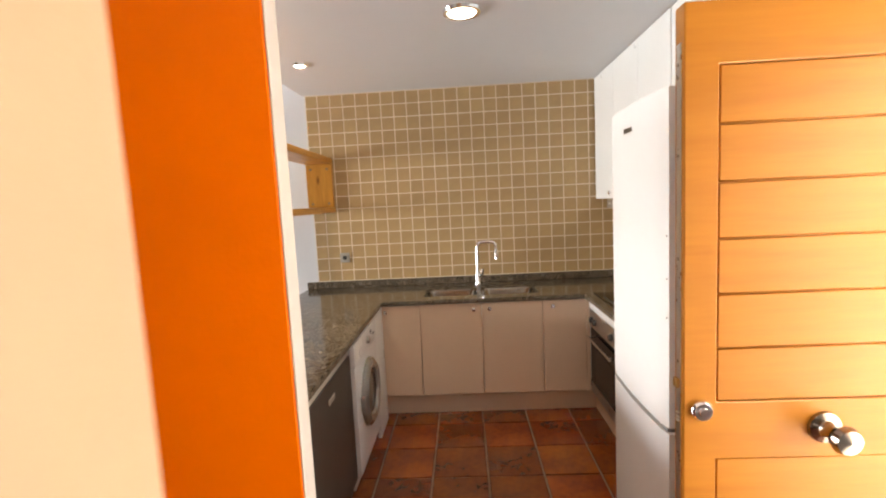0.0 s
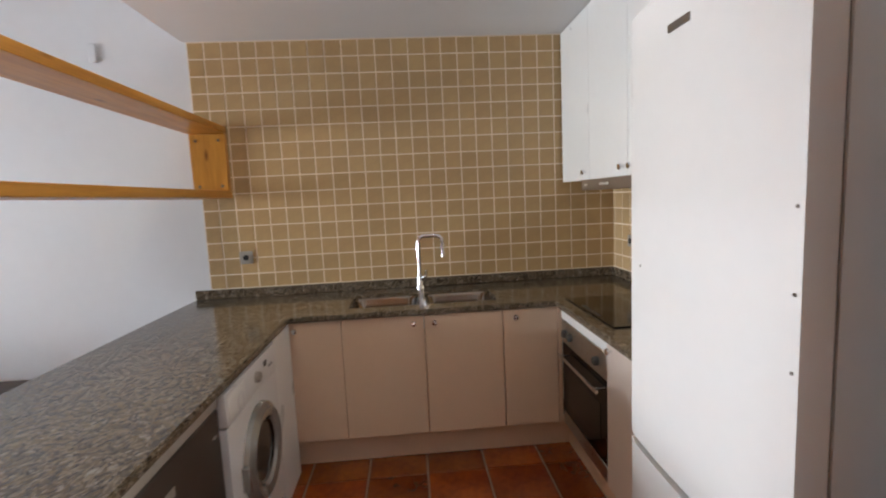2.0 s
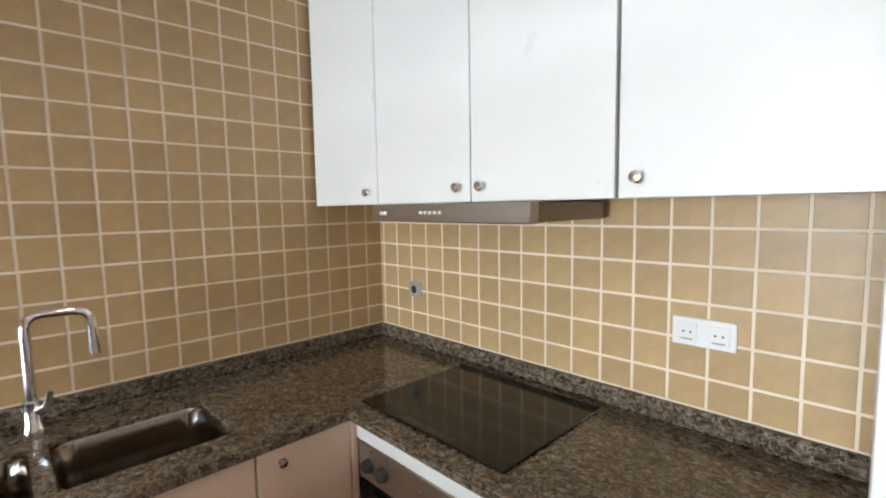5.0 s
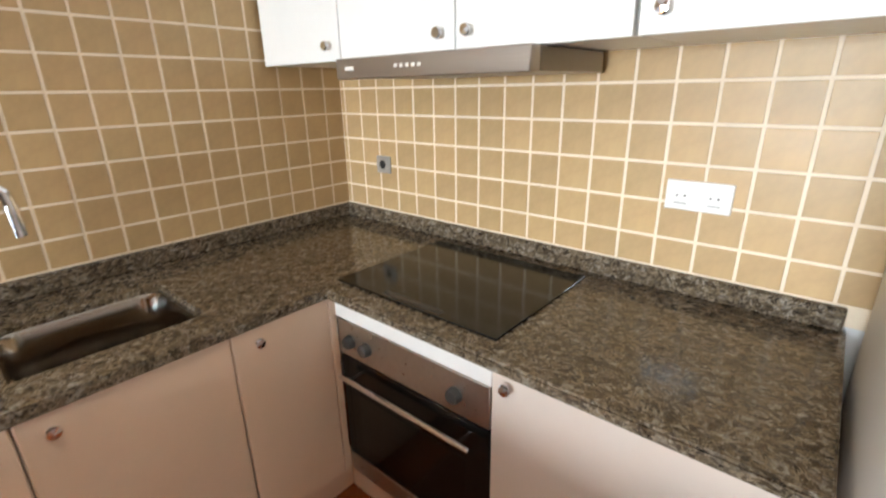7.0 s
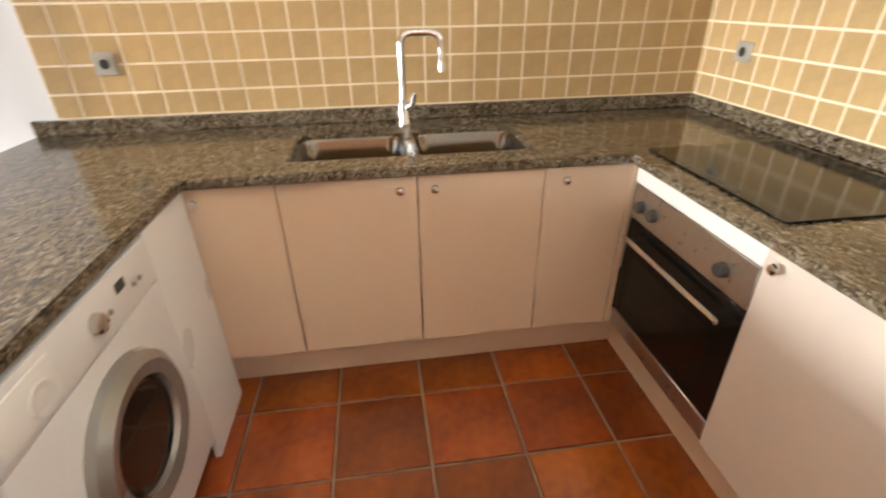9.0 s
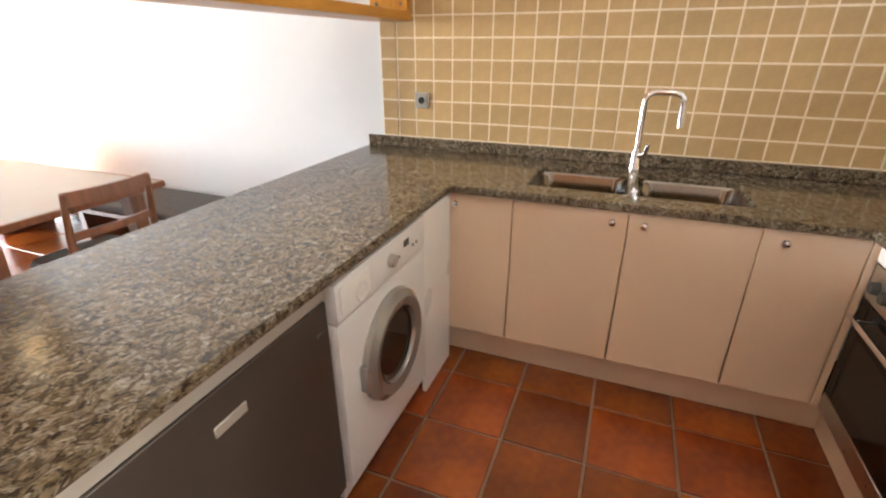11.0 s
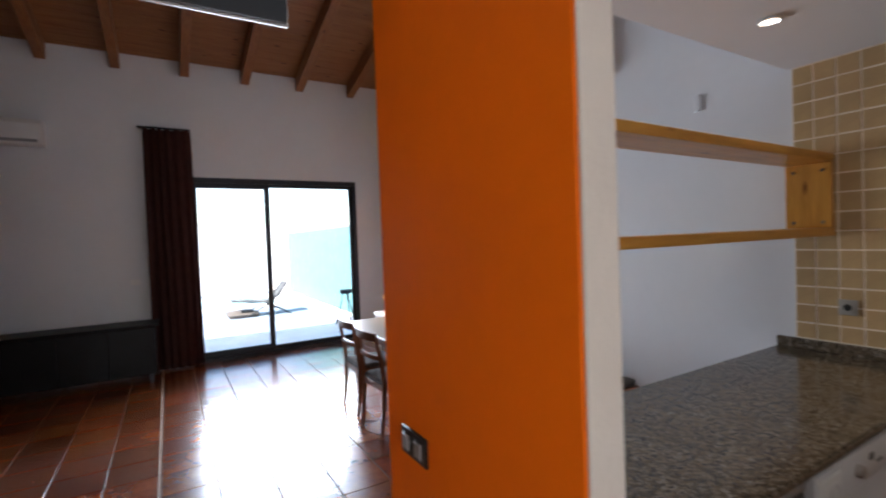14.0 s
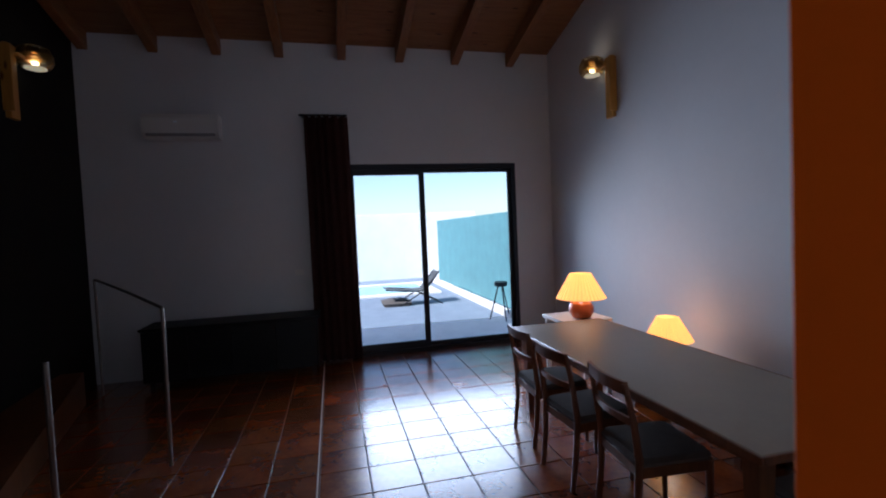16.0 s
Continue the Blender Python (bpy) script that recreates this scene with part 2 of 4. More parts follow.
DISHM = mat("dishwasher_steel", (0.085, 0.072, 0.062), rough=0.42, metal=0.5, var=0.06, scale=4)
PORTG = mat("porthole_glass", (0.012, 0.013, 0.013), rough=0.05, rvar=0.02, var=0.2)
HOBG = mat("black_hob_glass", (0.006, 0.006, 0.006), rough=0.11, rvar=0.03, var=0.2)
OVENG = mat("oven_black_glass", (0.006, 0.006, 0.006), rough=0.08, rvar=0.03, var=0.2)
PINE = wood("yellow_pine", (0.68, 0.33, 0.06), (0.46, 0.19, 0.03), rough=0.35, axis="Y")
PINEZ = wood("yellow_pine_upright", (0.68, 0.33, 0.06), (0.46, 0.19, 0.03), rough=0.35, axis="Z")
DOORW = wood("varnished_pine_door", (0.44, 0.170, 0.018), (0.37, 0.132, 0.013), rough=0.42, axis="X", knots=False, grain=3)
BEAMW = wood("roof_timber", (0.36, 0.15, 0.05), (0.20, 0.075, 0.025), rough=0.5, axis="X")
BOARDW = wood("roof_boards", (0.36, 0.16, 0.055), (0.22, 0.085, 0.03), rough=0.5, axis="Y")
DARKW = wood("dark_chair_wood", (0.22, 0.078, 0.028), (0.11, 0.04, 0.016), rough=0.35, axis="Z", knots=False)
TABLET = mat("grey_table_top", (0.34, 0.275, 0.20), rough=0.42, var=0.08, scale=5)
CUSH = mat("grey_seat_fabric", (0.10, 0.085, 0.075), rough=0.9, var=0.15, scale=20, bump=0.4, bscale=300)
LEATHER = mat("black_leather", (0.012, 0.012, 0.013), rough=0.45, var=0.2, scale=5, bump=0.2)
CURT = mat("brown_curtain", (0.10, 0.035, 0.028), rough=0.9, var=0.2, scale=12, bump=0.3, bscale=250)
ALU = mat("dark_aluminium", (0.016, 0.017, 0.022), rough=0.4, metal=0.3, var=0.1)
GLASS = glass("clear_glass")
SHADE = glow("lit_lamp_shade", (1.0, 0.58, 0.17), 0.52)
BULB = glow("lit_bulb", (1.0, 0.85, 0.6), 5)
LENS = glow("lit_downlight_lens", (1.0, 0.9, 0.78), 1.4)
CERAM = mat("terracotta_lamp_base", (0.40, 0.10, 0.035), rough=0.3, var=0.15)
PAVE = mat("pale_paving", (0.74, 0.70, 0.66), rough=0.8, var=0.1, scale=2, bump=0.2)
PAVE2 = mat("grey_paving", (0.20, 0.24, 0.30), rough=0.8, var=0.12, scale=3, bump=0.2)
POOLM = mat("pool_water", (0.22, 0.50, 0.58), rough=0.06, var=0.12, scale=1.5, bump=0.1, bscale=8)
FENCEM = mat("green_fence_fabric", (0.12, 0.27, 0.29), rough=0.8, var=0.12, scale=3, bump=0.3)
RENDERW = mat("white_garden_wall", (0.80, 0.80, 0.78), rough=0.85, var=0.04, scale=2, bump=0.3)

for dull, level in ((HOBG, 0.3), (OVENG, 0.22), (LEATHER, 0.2), (DARKWALL, 0.15), (DOORW, 0.25), (ORANGE, 0.2), (WTILE, 0.35)):
    dull.node_tree.nodes["Principled BSDF"].inputs["Specular IOR Level"].default_value = level

# ---- building helpers ----
ORG = {}


def box(x0, x1, y0, y1, z0, z1, bev=0.003, seg=1):
    bm = bmesh.new()
    bmesh.ops.create_cube(bm, size=1)
    for v in bm.verts:
        v.co = Vector(((x0 + x1) / 2 + v.co.x * (x1 - x0), (y0 + y1) / 2 + v.co.y * (y1 - y0), (z0 + z1) / 2 + v.co.z * (z1 - z0)))
    if bev:
        bmesh.ops.bevel(bm, geom=bm.edges[:], offset=min(bev, 0.45 * min(x1 - x0, y1 - y0, z1 - z0)), segments=seg, affect="EDGES", profile=0.6)
    return bm


def cyl(p0, p1, r, seg=20, r2=None, bev=0.0):
    p0, p1 = Vector(p0), Vector(p1)
    bm = bmesh.new()
    d = p1 - p0
    m = Matrix.Translation((p0 + p1) / 2) @ d.to_track_quat("Z", "Y").to_matrix().to_4x4()
    bmesh.ops.create_cone(bm, cap_ends=True, segments=seg, radius1=r, radius2=r if r2 is None else r2, depth=d.length, matrix=m)
    if bev:
        rim = [e for e in bm.edges if any(len(f.verts) > 4 for f in e.link_faces)]
        bmesh.ops.bevel(bm, geom=rim, offset=bev, segments=2, affect="EDGES")
    return bm


def lathe(profile, at, seg=28, axis=(0, 0, 1)):
    """Turns (radius, height) pairs round an axis through at."""
    bm = bmesh.new()
    q = Vector(axis).to_track_quat("Z", "Y").to_matrix()
    rings = []
    for r, h in profile:
        rings.append([bm.verts.new(Vector(at) + q @ Vector((r * math.cos(a), r * math.sin(a), h))) for a in (2 * math.pi * k / seg for k in range(seg))])
    for a, b in zip(rings, rings[1:]):
        for k in range(seg):
            bm.faces.new((a[k], a[(k + 1) % seg], b[(k + 1) % seg], b[k]))
    for ring, flip in ((rings[0], True), (rings[-1], False)):
        if (ring[0].co - ring[seg // 2].co).length > 0.002:
            bm.faces.new(list(reversed(ring)) if flip else ring)
    return bm


def tube(points, r, seg=12):
    pts = [Vector(p) for p in points]
    bm = bmesh.new()
    rings, up = [], None
    for k, p in enumerate(pts):
        d = (pts[min(k + 1, len(pts) - 1)] - pts[max(k - 1, 0)]).normalized()
        side = d.cross(up) if up is not None and d.cross(up).length > 0.01 else d.orthogonal()
        side.normalize()
        up = side.cross(d).normalized()
        rad = r[k] if isinstance(r, (list, tuple)) else r
        rings.append([bm.verts.new(p + rad * (math.cos(a) * side + math.sin(a) * up)) for a in (2 * math.pi * j / seg for j in range(seg))])
    for a, b in zip(rings, rings[1:]):
        for k in range(seg):
            bm.faces.new((a[k], a[(k + 1) % seg], b[(k + 1) % seg], b[k]))
    bm.faces.new(rings[0])
    bm.faces.new(list(reversed(rings[-1])))
    bmesh.ops.recalc_face_normals(bm, faces=bm.faces[:])
    return bm


def slab(us, vs, solid, w0, w1, axes="xyz", bev=0.0, seg=1):
    """A plate on a grid of cut lines; solid(u, v) says which cells are filled. axes names the world axes of u, v and the thickness."""
    bm = bmesh.new()
    ax = ["xyz".index(c) for c in axes]
    pts = {}

    def vert(i, j, w):
        if (i, j, w) not in pts:
            co = [0, 0, 0]
            co[ax[0]], co[ax[1]], co[ax[2]] = us[i], vs[j], (w0, w1)[w]
            pts[i, j, w] = bm.verts.new(co)
        return pts[i, j, w]

    full = {(i, j) for i in range(len(us) - 1) for j in range(len(vs) - 1) if solid((us[i] + us[i + 1]) / 2, (vs[j] + vs[j + 1]) / 2)}
    for i, j in full:
        for w in (0, 1):
            bm.faces.new([vert(i, j, w), vert(i + 1, j, w), vert(i + 1, j + 1, w), vert(i, j + 1, w)])
        for di, dj, a, b in ((-1, 0, (0, 0), (0, 1)), (1, 0, (1, 0), (1, 1)), (0, -1, (0, 0), (1, 0)), (0, 1, (0, 1), (1, 1))):
            if (i + di, j + dj) not in full:
                bm.faces.new([vert(i + a[0], j + a[1], 0), vert(i + b[0], j + b[1], 0), vert(i + b[0], j + b[1], 1), vert(i + a[0], j + a[1], 1)])
    bmesh.ops.recalc_face_normals(bm, faces=bm.faces[:])
    if bev:
        sharp = [e for e in bm.edges if len(e.link_faces) == 2 and e.calc_face_angle(0) > 1.0]
        bmesh.ops.bevel(bm, geom=sharp, offset=bev, segments=seg, affect="EDGES")
    return bm


def loft(loops, cap_last=True, cap_first=False):
    bm = bmesh.new()
    rings = [[bm.verts.new(p) for p in loop] for loop in loops]
    n = len(rings[0])
    for a, b in zip(rings, rings[1:]):
        for k in range(n):
            bm.faces.new((a[k], a[(k + 1) % n], b[(k + 1) % n], b[k]))
    if cap_last:
        bm.faces.new(rings[-1])
    if cap_first:
        bm.faces.new(list(reversed(rings[0])))
    bmesh.ops.recalc_face_normals(bm, faces=bm.faces[:])
    return bm


def joined(*bms):
    out = bmesh.new()
    for bm in bms:
        me = bpy.data.meshes.new("tmp")
        bm.to_mesh(me)
        out.from_mesh(me)
        bm.free()
        bpy.data.meshes.remove(me)
    return out


def mesh_of(name, bm, m, org, smooth):
    if org is not None:
        bmesh.ops.translate(bm, verts=bm.verts[:], vec=-org)
    me = bpy.data.meshes.new(name)
    for f in bm.faces:
        f.smooth = smooth
    bm.to_mesh(me)
    bm.free()
    me.materials.append(m)
    if smooth:
        me.set_sharp_from_angle(angle=radians(38))
    return me


def thing(name, at, label, category, group="", kind=""):
    ob = tagged(new(name), label, category, group, kind)
    ob.location = at
    ORG[ob] = Vector(at)
    return ob


def part(name, bm, m, parent, label="", smooth=True):
    ob = new(name, mesh_of(name, bm, m, ORG[parent], smooth))
    ob.parent = parent
    ORG[ob] = ORG[parent]
    return tagged(ob, label)


def solo(name, bm, m, label, category, group="", kind="", smooth=True):
    lo = Vector([min(v.co[k] for v in bm.verts) for k in range(3)])
    hi = Vector([max(v.co[k] for v in bm.verts) for k in range(3)])
    org = Vector(((lo.x + hi.x) / 2, (lo.y + hi.y) / 2, lo.z))
    ob = tagged(new(name, mesh_of(name, bm, m, org, smooth)), label, category, group, kind)
    ob.location = org
    ORG[ob] = org
    return ob


def setting(name, bm, m, label, category="wall"):
    """A piece of the structure, in world coordinates."""
    ob = tagged(new(name, mesh_of(name, bm, m, None, False)), label, category, kind="structure")
    ORG[ob] = Vector((0, 0, 0))
    return ob


# ---- structure ----
BACK, RIGHT, CEILZ, TOPZ = 3.98, 1.725, 2.54, 0.89
WINX, SOUTHY, EDGEX = -6.93, -1.97, -1.075
SLOPE = math.tan(radians(15))


def roof_z(x):
    return 4.12 + (x - WINX) * SLOPE


def gable(y0, y1, x0, x1):
    """A wall along x whose top follows the roof."""
    return loft([[(x0, y, -0.1), (x1, y, -0.1), (x1, y, roof_z(x1) + 0.06), (x0, y, roof_z(x0) + 0.06)] for y in (y0, y1)], True, True)


floor = setting("floor", box(WINX - 0.2, 1.95, -2.2, 4.2, -0.15, -0.008, 0), FGROUT, "terracotta tiled floor with pale joints", "floor")
wall_north = setting("wall_north", joined(gable(BACK + 0.012, 4.25, WINX - 0.2, EDGEX), box(EDGEX, 1.95, BACK + 0.012, 4.25, -0.1, 6.2, 0)), WHITE, "white plastered wall behind sink and dining table")
wall_east = setting("wall_east", slab([-2.2, 0.26, 1.16, BACK + 0.012], [-0.1, 2.06, 2.8], lambda u, v: not (0.26 < u < 1.16 and v < 2.06), RIGHT + 0.012, 1.95, "yzx"), WHITE, "white wall with the open entrance doorway")
wall_south = setting("wall_south", box(-1.6, 1.95, -2.2, SOUTHY, -0.1, 2.8, 0), WHITE, "plain white wall of the entrance hall")
wall_south_2 = setting("wall_south_2", gable(-2.2, SOUTHY, WINX - 0.2, -1.6), DARKWALL, "wall beside the stairs with its lack of light coloured near-black")
# added out of view: closes the gap where sun reached the living room floor
wall_south_3 = setting("wall_south_3", box(-1.6, -0.92, -2.2, SOUTHY, 2.8, 6.45, 0), WHITE, "unseen wall piece added to stop sun leaking in over the hall")
wall_west = setting("wall_west", slab([-2.2, 1.02, 3.43, BACK + 0.012], [-0.1, 2.57, 4.12], lambda u, v: not (1.02 < u < 3.43 and v < 2.57), WINX - 0.24, WINX, "yzx"), WHITE, "white wall around the patio door")
ceiling = setting("ceiling", box(EDGEX, 1.95, -2.2, BACK + 0.012, CEILZ, CEILZ + 0.25, 0), CEIL, "flat white kitchen ceiling with downlights", "ceiling")
wall_loft = setting("wall_loft", box(EDGEX, EDGEX + 0.15, -2.2, BACK + 0.012, CEILZ + 0.25, 6.4, 0), WHITE, "white wall above the kitchen opening")
wall_orange = setting("wall_orange", box(-1.123, -0.295, 1.36, 1.444, -0.1, CEILZ, 0.006), ORANGE, "short wall painted bright orange")
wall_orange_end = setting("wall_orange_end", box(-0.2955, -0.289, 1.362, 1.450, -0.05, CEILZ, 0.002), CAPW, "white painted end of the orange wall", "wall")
wall_orange_back = setting("wall_orange_back", box(-1.123, -0.2955, 1.4445, 1.450, -0.05, CEILZ, 0), WHITE, "white painted back of the orange wall", "wall")
wall_hall = setting("wall_hall", box(-1.54, 0.116, 0.06, 0.195, -0.1, CEILZ, 0.006), PEACH, "short hall wall painted light orange")
wall_fridge = setting("wall_fridge", box(0.93, RIGHT + 0.012, 1.285, 1.375, -0.1, CEILZ, 0.004), WHITE, "narrow white partition beside the fridge")

# roof: boards on beams, rising from the patio door towards the kitchen
roof = bmesh.new()
for k in range(44):
    xa, xb = WINX - 0.2 + k * 0.138, WINX - 0.2 + k * 0.138 + 0.134
    vs = [roof.verts.new((x, y, roof_z(x) + dz)) for dz in (0, 0.05) for x, y in ((xa, -2.2), (xb, -2.2), (xb, 4.2), (xa, 4.2))]
    for q in ((0, 1, 2, 3), (4, 7, 6, 5), (0, 4, 5, 1), (1, 5, 6, 2), (2, 6, 7, 3), (3, 7, 4, 0)):
        roof.faces.new([vs[i] for i in q])
ceiling_roof = setting("ceiling_boards", roof, BOARDW, "sloping brown wooden board ceiling", "ceiling")
setting("roof_deck", loft([[(x, y, roof_z(x) + dz) for y, dz in ((-2.3, 0.07), (4.3, 0.07), (4.3, 0.16), (-2.3, 0.16))] for x in (WINX - 0.3, EDGEX + 0.2)], True, True), DARKW, "sloping roof above the boards", "roof")
# unseen slab, added only to keep direct sun out of the entrance
setting("porch_roof", box(1.95, 4.6, -2.2, 3.4, 2.35, 2.5, 0.01), WHITE, "unseen slab added to keep the sun out of the entrance", "roof")


def beam(y):
    bm = bmesh.new()
    xa, xb = WINX, EDGEX
    vs = [bm.verts.new((x, y + dy, roof_z(x) + dz)) for x in (xa, xb) for dy, dz in ((-0.055, -0.2), (0.055, -0.2), (0.055, 0.0), (-0.055, 0.0))]
    for q in ((0, 1, 2, 3), (7, 6, 5, 4), (0, 4, 5, 1), (1, 5, 6, 2), (2, 6, 7, 3), (3, 7, 4, 0)):
        bm.faces.new([vs[i] for i in q])
    bmesh.ops.bevel(bm, geom=bm.edges[:], offset=0.006, segments=1, affect="EDGES")
    return solo("ceiling_beam", bm, BEAMW, "brown timber beam under the board ceiling", "beam", "ceiling beams")


for by in (-1.86, -1.13, -0.43, 0.30, 1.07, 1.83, 2.60, 3.40):
    beam(by)

# ---- patio door ----
patio = thing("patio_door", (WINX - 0.06, 2.22, 0), "dark aluminium sliding patio door with two clear panes", "door", kind="structure")
fr = slab([1.02, 1.075, 3.375, 3.43], [-0.01, 0.05, 2.50, 2.57], lambda u, v: not (1.075 < u < 3.375 and 0.05 < v < 2.50), WINX - 0.10, WINX + 0.012, "yzx", 0.004)
part("door_frame", fr, ALU, patio)
def sash(y0, y1, x0, thick):
    s_ = slab([y0, y0 + thick, y1 - thick, y1], [0.05, 0.05 + thick * 1.3, 2.50 - thick, 2.50], lambda u, v: not (y0 + thick < u < y1 - thick and 0.05 + thick * 1.3 < v < 2.50 - thick), x0 - 0.02, x0 + 0.02, "yzx", 0.004)
    p_ = part("sash", s_, ALU, patio)
    pane = part("pane", box(x0 - 0.003, x0 + 0.003, y0 + thick, y1 - thick, 0.05 + thick, 2.50 - thick, 0), GLASS, p_)
    pane.visible_shadow = False
    return p_
left_sash = sash(1.075, 2.10, WINX - 0.025, 0.075)
right_sash = sash(2.04, 3.375, WINX - 0.07, 0.045)
part("handle", box(WINX - 0.005, WINX + 0.02, 2.055, 2.075, 0.95, 1.15, 0.004), ALU, left_sash)

# ---- kitchen worktop, sink and tap ----
SINKS = ((-0.075, 0.325), (0.368, 0.772))
SY0, SY1 = 3.435, 3.765
def top_here(x, y):
    if any(a < x < b for a, b in SINKS) and SY0 < y < SY1:
        return False
    return y > 3.30 or x < -0.376 or (x > 1.08 and y > 2.095)
worktop = thing("worktop", (0.3, 3.6, 0.85), "polished brown speckled granite worktop round three sides", "worktop")
xs = sorted([-1.145, -0.376, 1.08, RIGHT, *SINKS[0], *SINKS[1]])
part("slab", slab(xs, [1.452, 2.095, 3.30, SY0, SY1, BACK], top_here, TOPZ - 0.032, TOPZ, "xyz", 0.006, 2), GRAN, worktop)
part("upstand", box(-1.145, RIGHT - 0.02, BACK - 0.022, BACK, TOPZ, 0.95, 0.004), GRAN, worktop)
part("upstand", box(RIGHT - 0.022, RIGHT, 2.105, BACK, TOPZ, 0.951, 0.004), GRAN, worktop)


def rounded_rect(x0, x1, y0, y1, r, z, n=6):
    pts = []
    for cx, cy, a0 in ((x1 - r, y1 - r, 0), (x0 + r, y1 - r, 90), (x0 + r, y0 + r, 180), (x1 - r, y0 + r, 270)):
        for k in range(n + 1):
            a = radians(a0 + 90 * k / n)
            pts.append((cx + r * math.cos(a), cy + r * math.sin(a), z))
    return pts


sink = thing("kitchen_sink", (0.35, 3.6, 0.7), "double stainless steel sink let into the granite", "sink")
for a, b in SINKS:
    o = 0.012
    loops = [rounded_rect(a - o, b + o, SY0 - o, SY1 + o, 0.01, TOPZ - 0.034), rounded_rect(a + 0.001, b - 0.001, SY0 + 0.001, SY1 - 0.001, 0.008, TOPZ - 0.02),
             rounded_rect(a + 0.006, b - 0.006, SY0 + 0.006, SY1 - 0.006, 0.05, TOPZ - 0.016), rounded_rect(a + 0.012, b - 0.012, SY0 + 0.012, SY1 - 0.012, 0.055, TOPZ - 0.03),
             rounded_rect(a + 0.022, b - 0.022, SY0 + 0.022, SY1 - 0.022, 0.055, TOPZ - 0.15), rounded_rect(a + 0.05, b - 0.05, SY0 + 0.05, SY1 - 0.05, 0.04, TOPZ - 0.18)]
    bowl = part("bowl", loft(loops), SINKM, sink)
    cx, cy = (a + b) / 2, (SY0 + SY1) / 2
    part("drain", lathe([(0.045, 0.0), (0.043, 0.004), (0.03, 0.004), (0.028, -0.002), (0.0, -0.002)], (cx, cy, TOPZ - 0.18)), CHROME, bowl)

tap = thing("kitchen_tap", (0.345, 3.855, TOPZ), "tall chrome kitchen tap with a square spout", "tap")
TX, TY = 0.345, 3.855
part("base", lathe([(0.026, 0), (0.026, 0.02), (0.021, 0.03), (0.021, 0.10), (0.016, 0.105)], (TX, TY, TOPZ)), CHROME, tap)
bend = [(TX, TY, 0.98), (TX, TY, 1.208), (TX + 0.006, TY, 1.230), (TX + 0.022, TY, 1.243), (TX + 0.045, TY, 1.247), (TX + 0.115, TY - 0.012, 1.247), (TX + 0.14, TY - 0.016, 1.240), (TX + 0.152, TY - 0.018, 1.225), (TX + 0.158, TY - 0.02, 1.188)]
part("spout", tube(bend, 0.0145, 16), CHROME, tap)
part("nozzle", cyl((TX + 0.157, TY - 0.02, 1.193), (TX + 0.16, TY - 0.021, 1.105), 0.0165, 16, None, 0.002), CHROME, tap)
part("lever", tube([(TX + 0.015, TY - 0.02, 0.965), (TX + 0.035, TY - 0.05, 0.985), (TX + 0.042, TY - 0.06, 1.03)], [0.014, 0.011, 0.008], 10), CHROME, tap)

# ---- kitchen units ----
def knob(p, axis, parent):
    a = Vector(axis)
    part("knob", lathe([(0.006, 0.0), (0.006, 0.012), (0.014, 0.016), (0.0155, 0.021), (0.013, 0.026), (0.0, 0.028)], p, 16, axis), CHROME, parent, "round chrome knob")


def base_unit(x0, x1, doors, label):
    """A unit of the sink run: doors as (x0, x1, knob x)."""
    u = thing("base_cabinet", ((x0 + x1) / 2, 3.6, 0.1), label, "cabinet", "base cabinets")
    part("body", joined(box(x0 + 0.001, x0 + 0.018, 3.345, 3.94, 0.172, 0.855, 0), box(x1 - 0.018, x1 - 0.001, 3.345, 3.94, 0.172, 0.855, 0), box(x0 + 0.018, x1 - 0.018, 3.345, 3.94, 0.172, 0.188, 0), box(x0 + 0.018, x1 - 0.018, 3.925, 3.94, 0.188, 0.6, 0)), LAMI, u)
    for a, b, kx in doors:
        d = part("cabinet_door", box(a + 0.0021, b - 0.0021, 3.322, 3.342, 0.170, 0.853, 0.003), LAMI, u)
        knob((kx, 3.322, 0.81), (0, -1, 0), d)
    return u


solo("corner_post", box(1.099, 1.122, 3.319, 3.342, 0.170, 0.853, 0.001), LAMI, "cream corner post beside the oven", "panel")
base_unit(-0.4025, -0.108, [(-0.4025, -0.108, -0.357)], "narrow cream base cabinet with one door")
base_unit(-0.108, 0.786, [(-0.108, 0.345, 0.287), (0.345, 0.786, 0.402)], "cream sink cabinet with two doors")
base_unit(0.786, 1.098, [(0.786, 1.098, 0.856)], "narrow cream corner cabinet with one door")
solo("plinth", box(-0.45, 1.19, 3.398, 3.414, 0.0, 0.168, 0.002), LAMI, "cream plinth under the sink cabinets", "plinth")
solo("plinth", box(1.178, 1.192, 2.10, 3.396, 0.0, 0.168, 0.002), LAMI, "cream plinth under the oven and cabinet", "plinth")

u = thing("base_cabinet", (1.4, 2.4, 0.1), "cream base cabinet with one wide door beside the oven", "cabinet", "base cabinets")
part("body", box(1.142, 1.69, 2.105, 2.708, 0.172, 0.855, 0.001), LAMI, u)
d = part("cabinet_door", box(1.118, 1.138, 2.102, 2.715, 0.170, 0.853, 0.002), PALELAMI, u)
knob((1.118, 2.668, 0.81), (-1, 0, 0), d)
solo("filler_panel", box(1.118, 1.138, 2.716, 3.318, 0.785, 0.852, 0.002), WLAMI, "white filler strip above the oven", "panel")

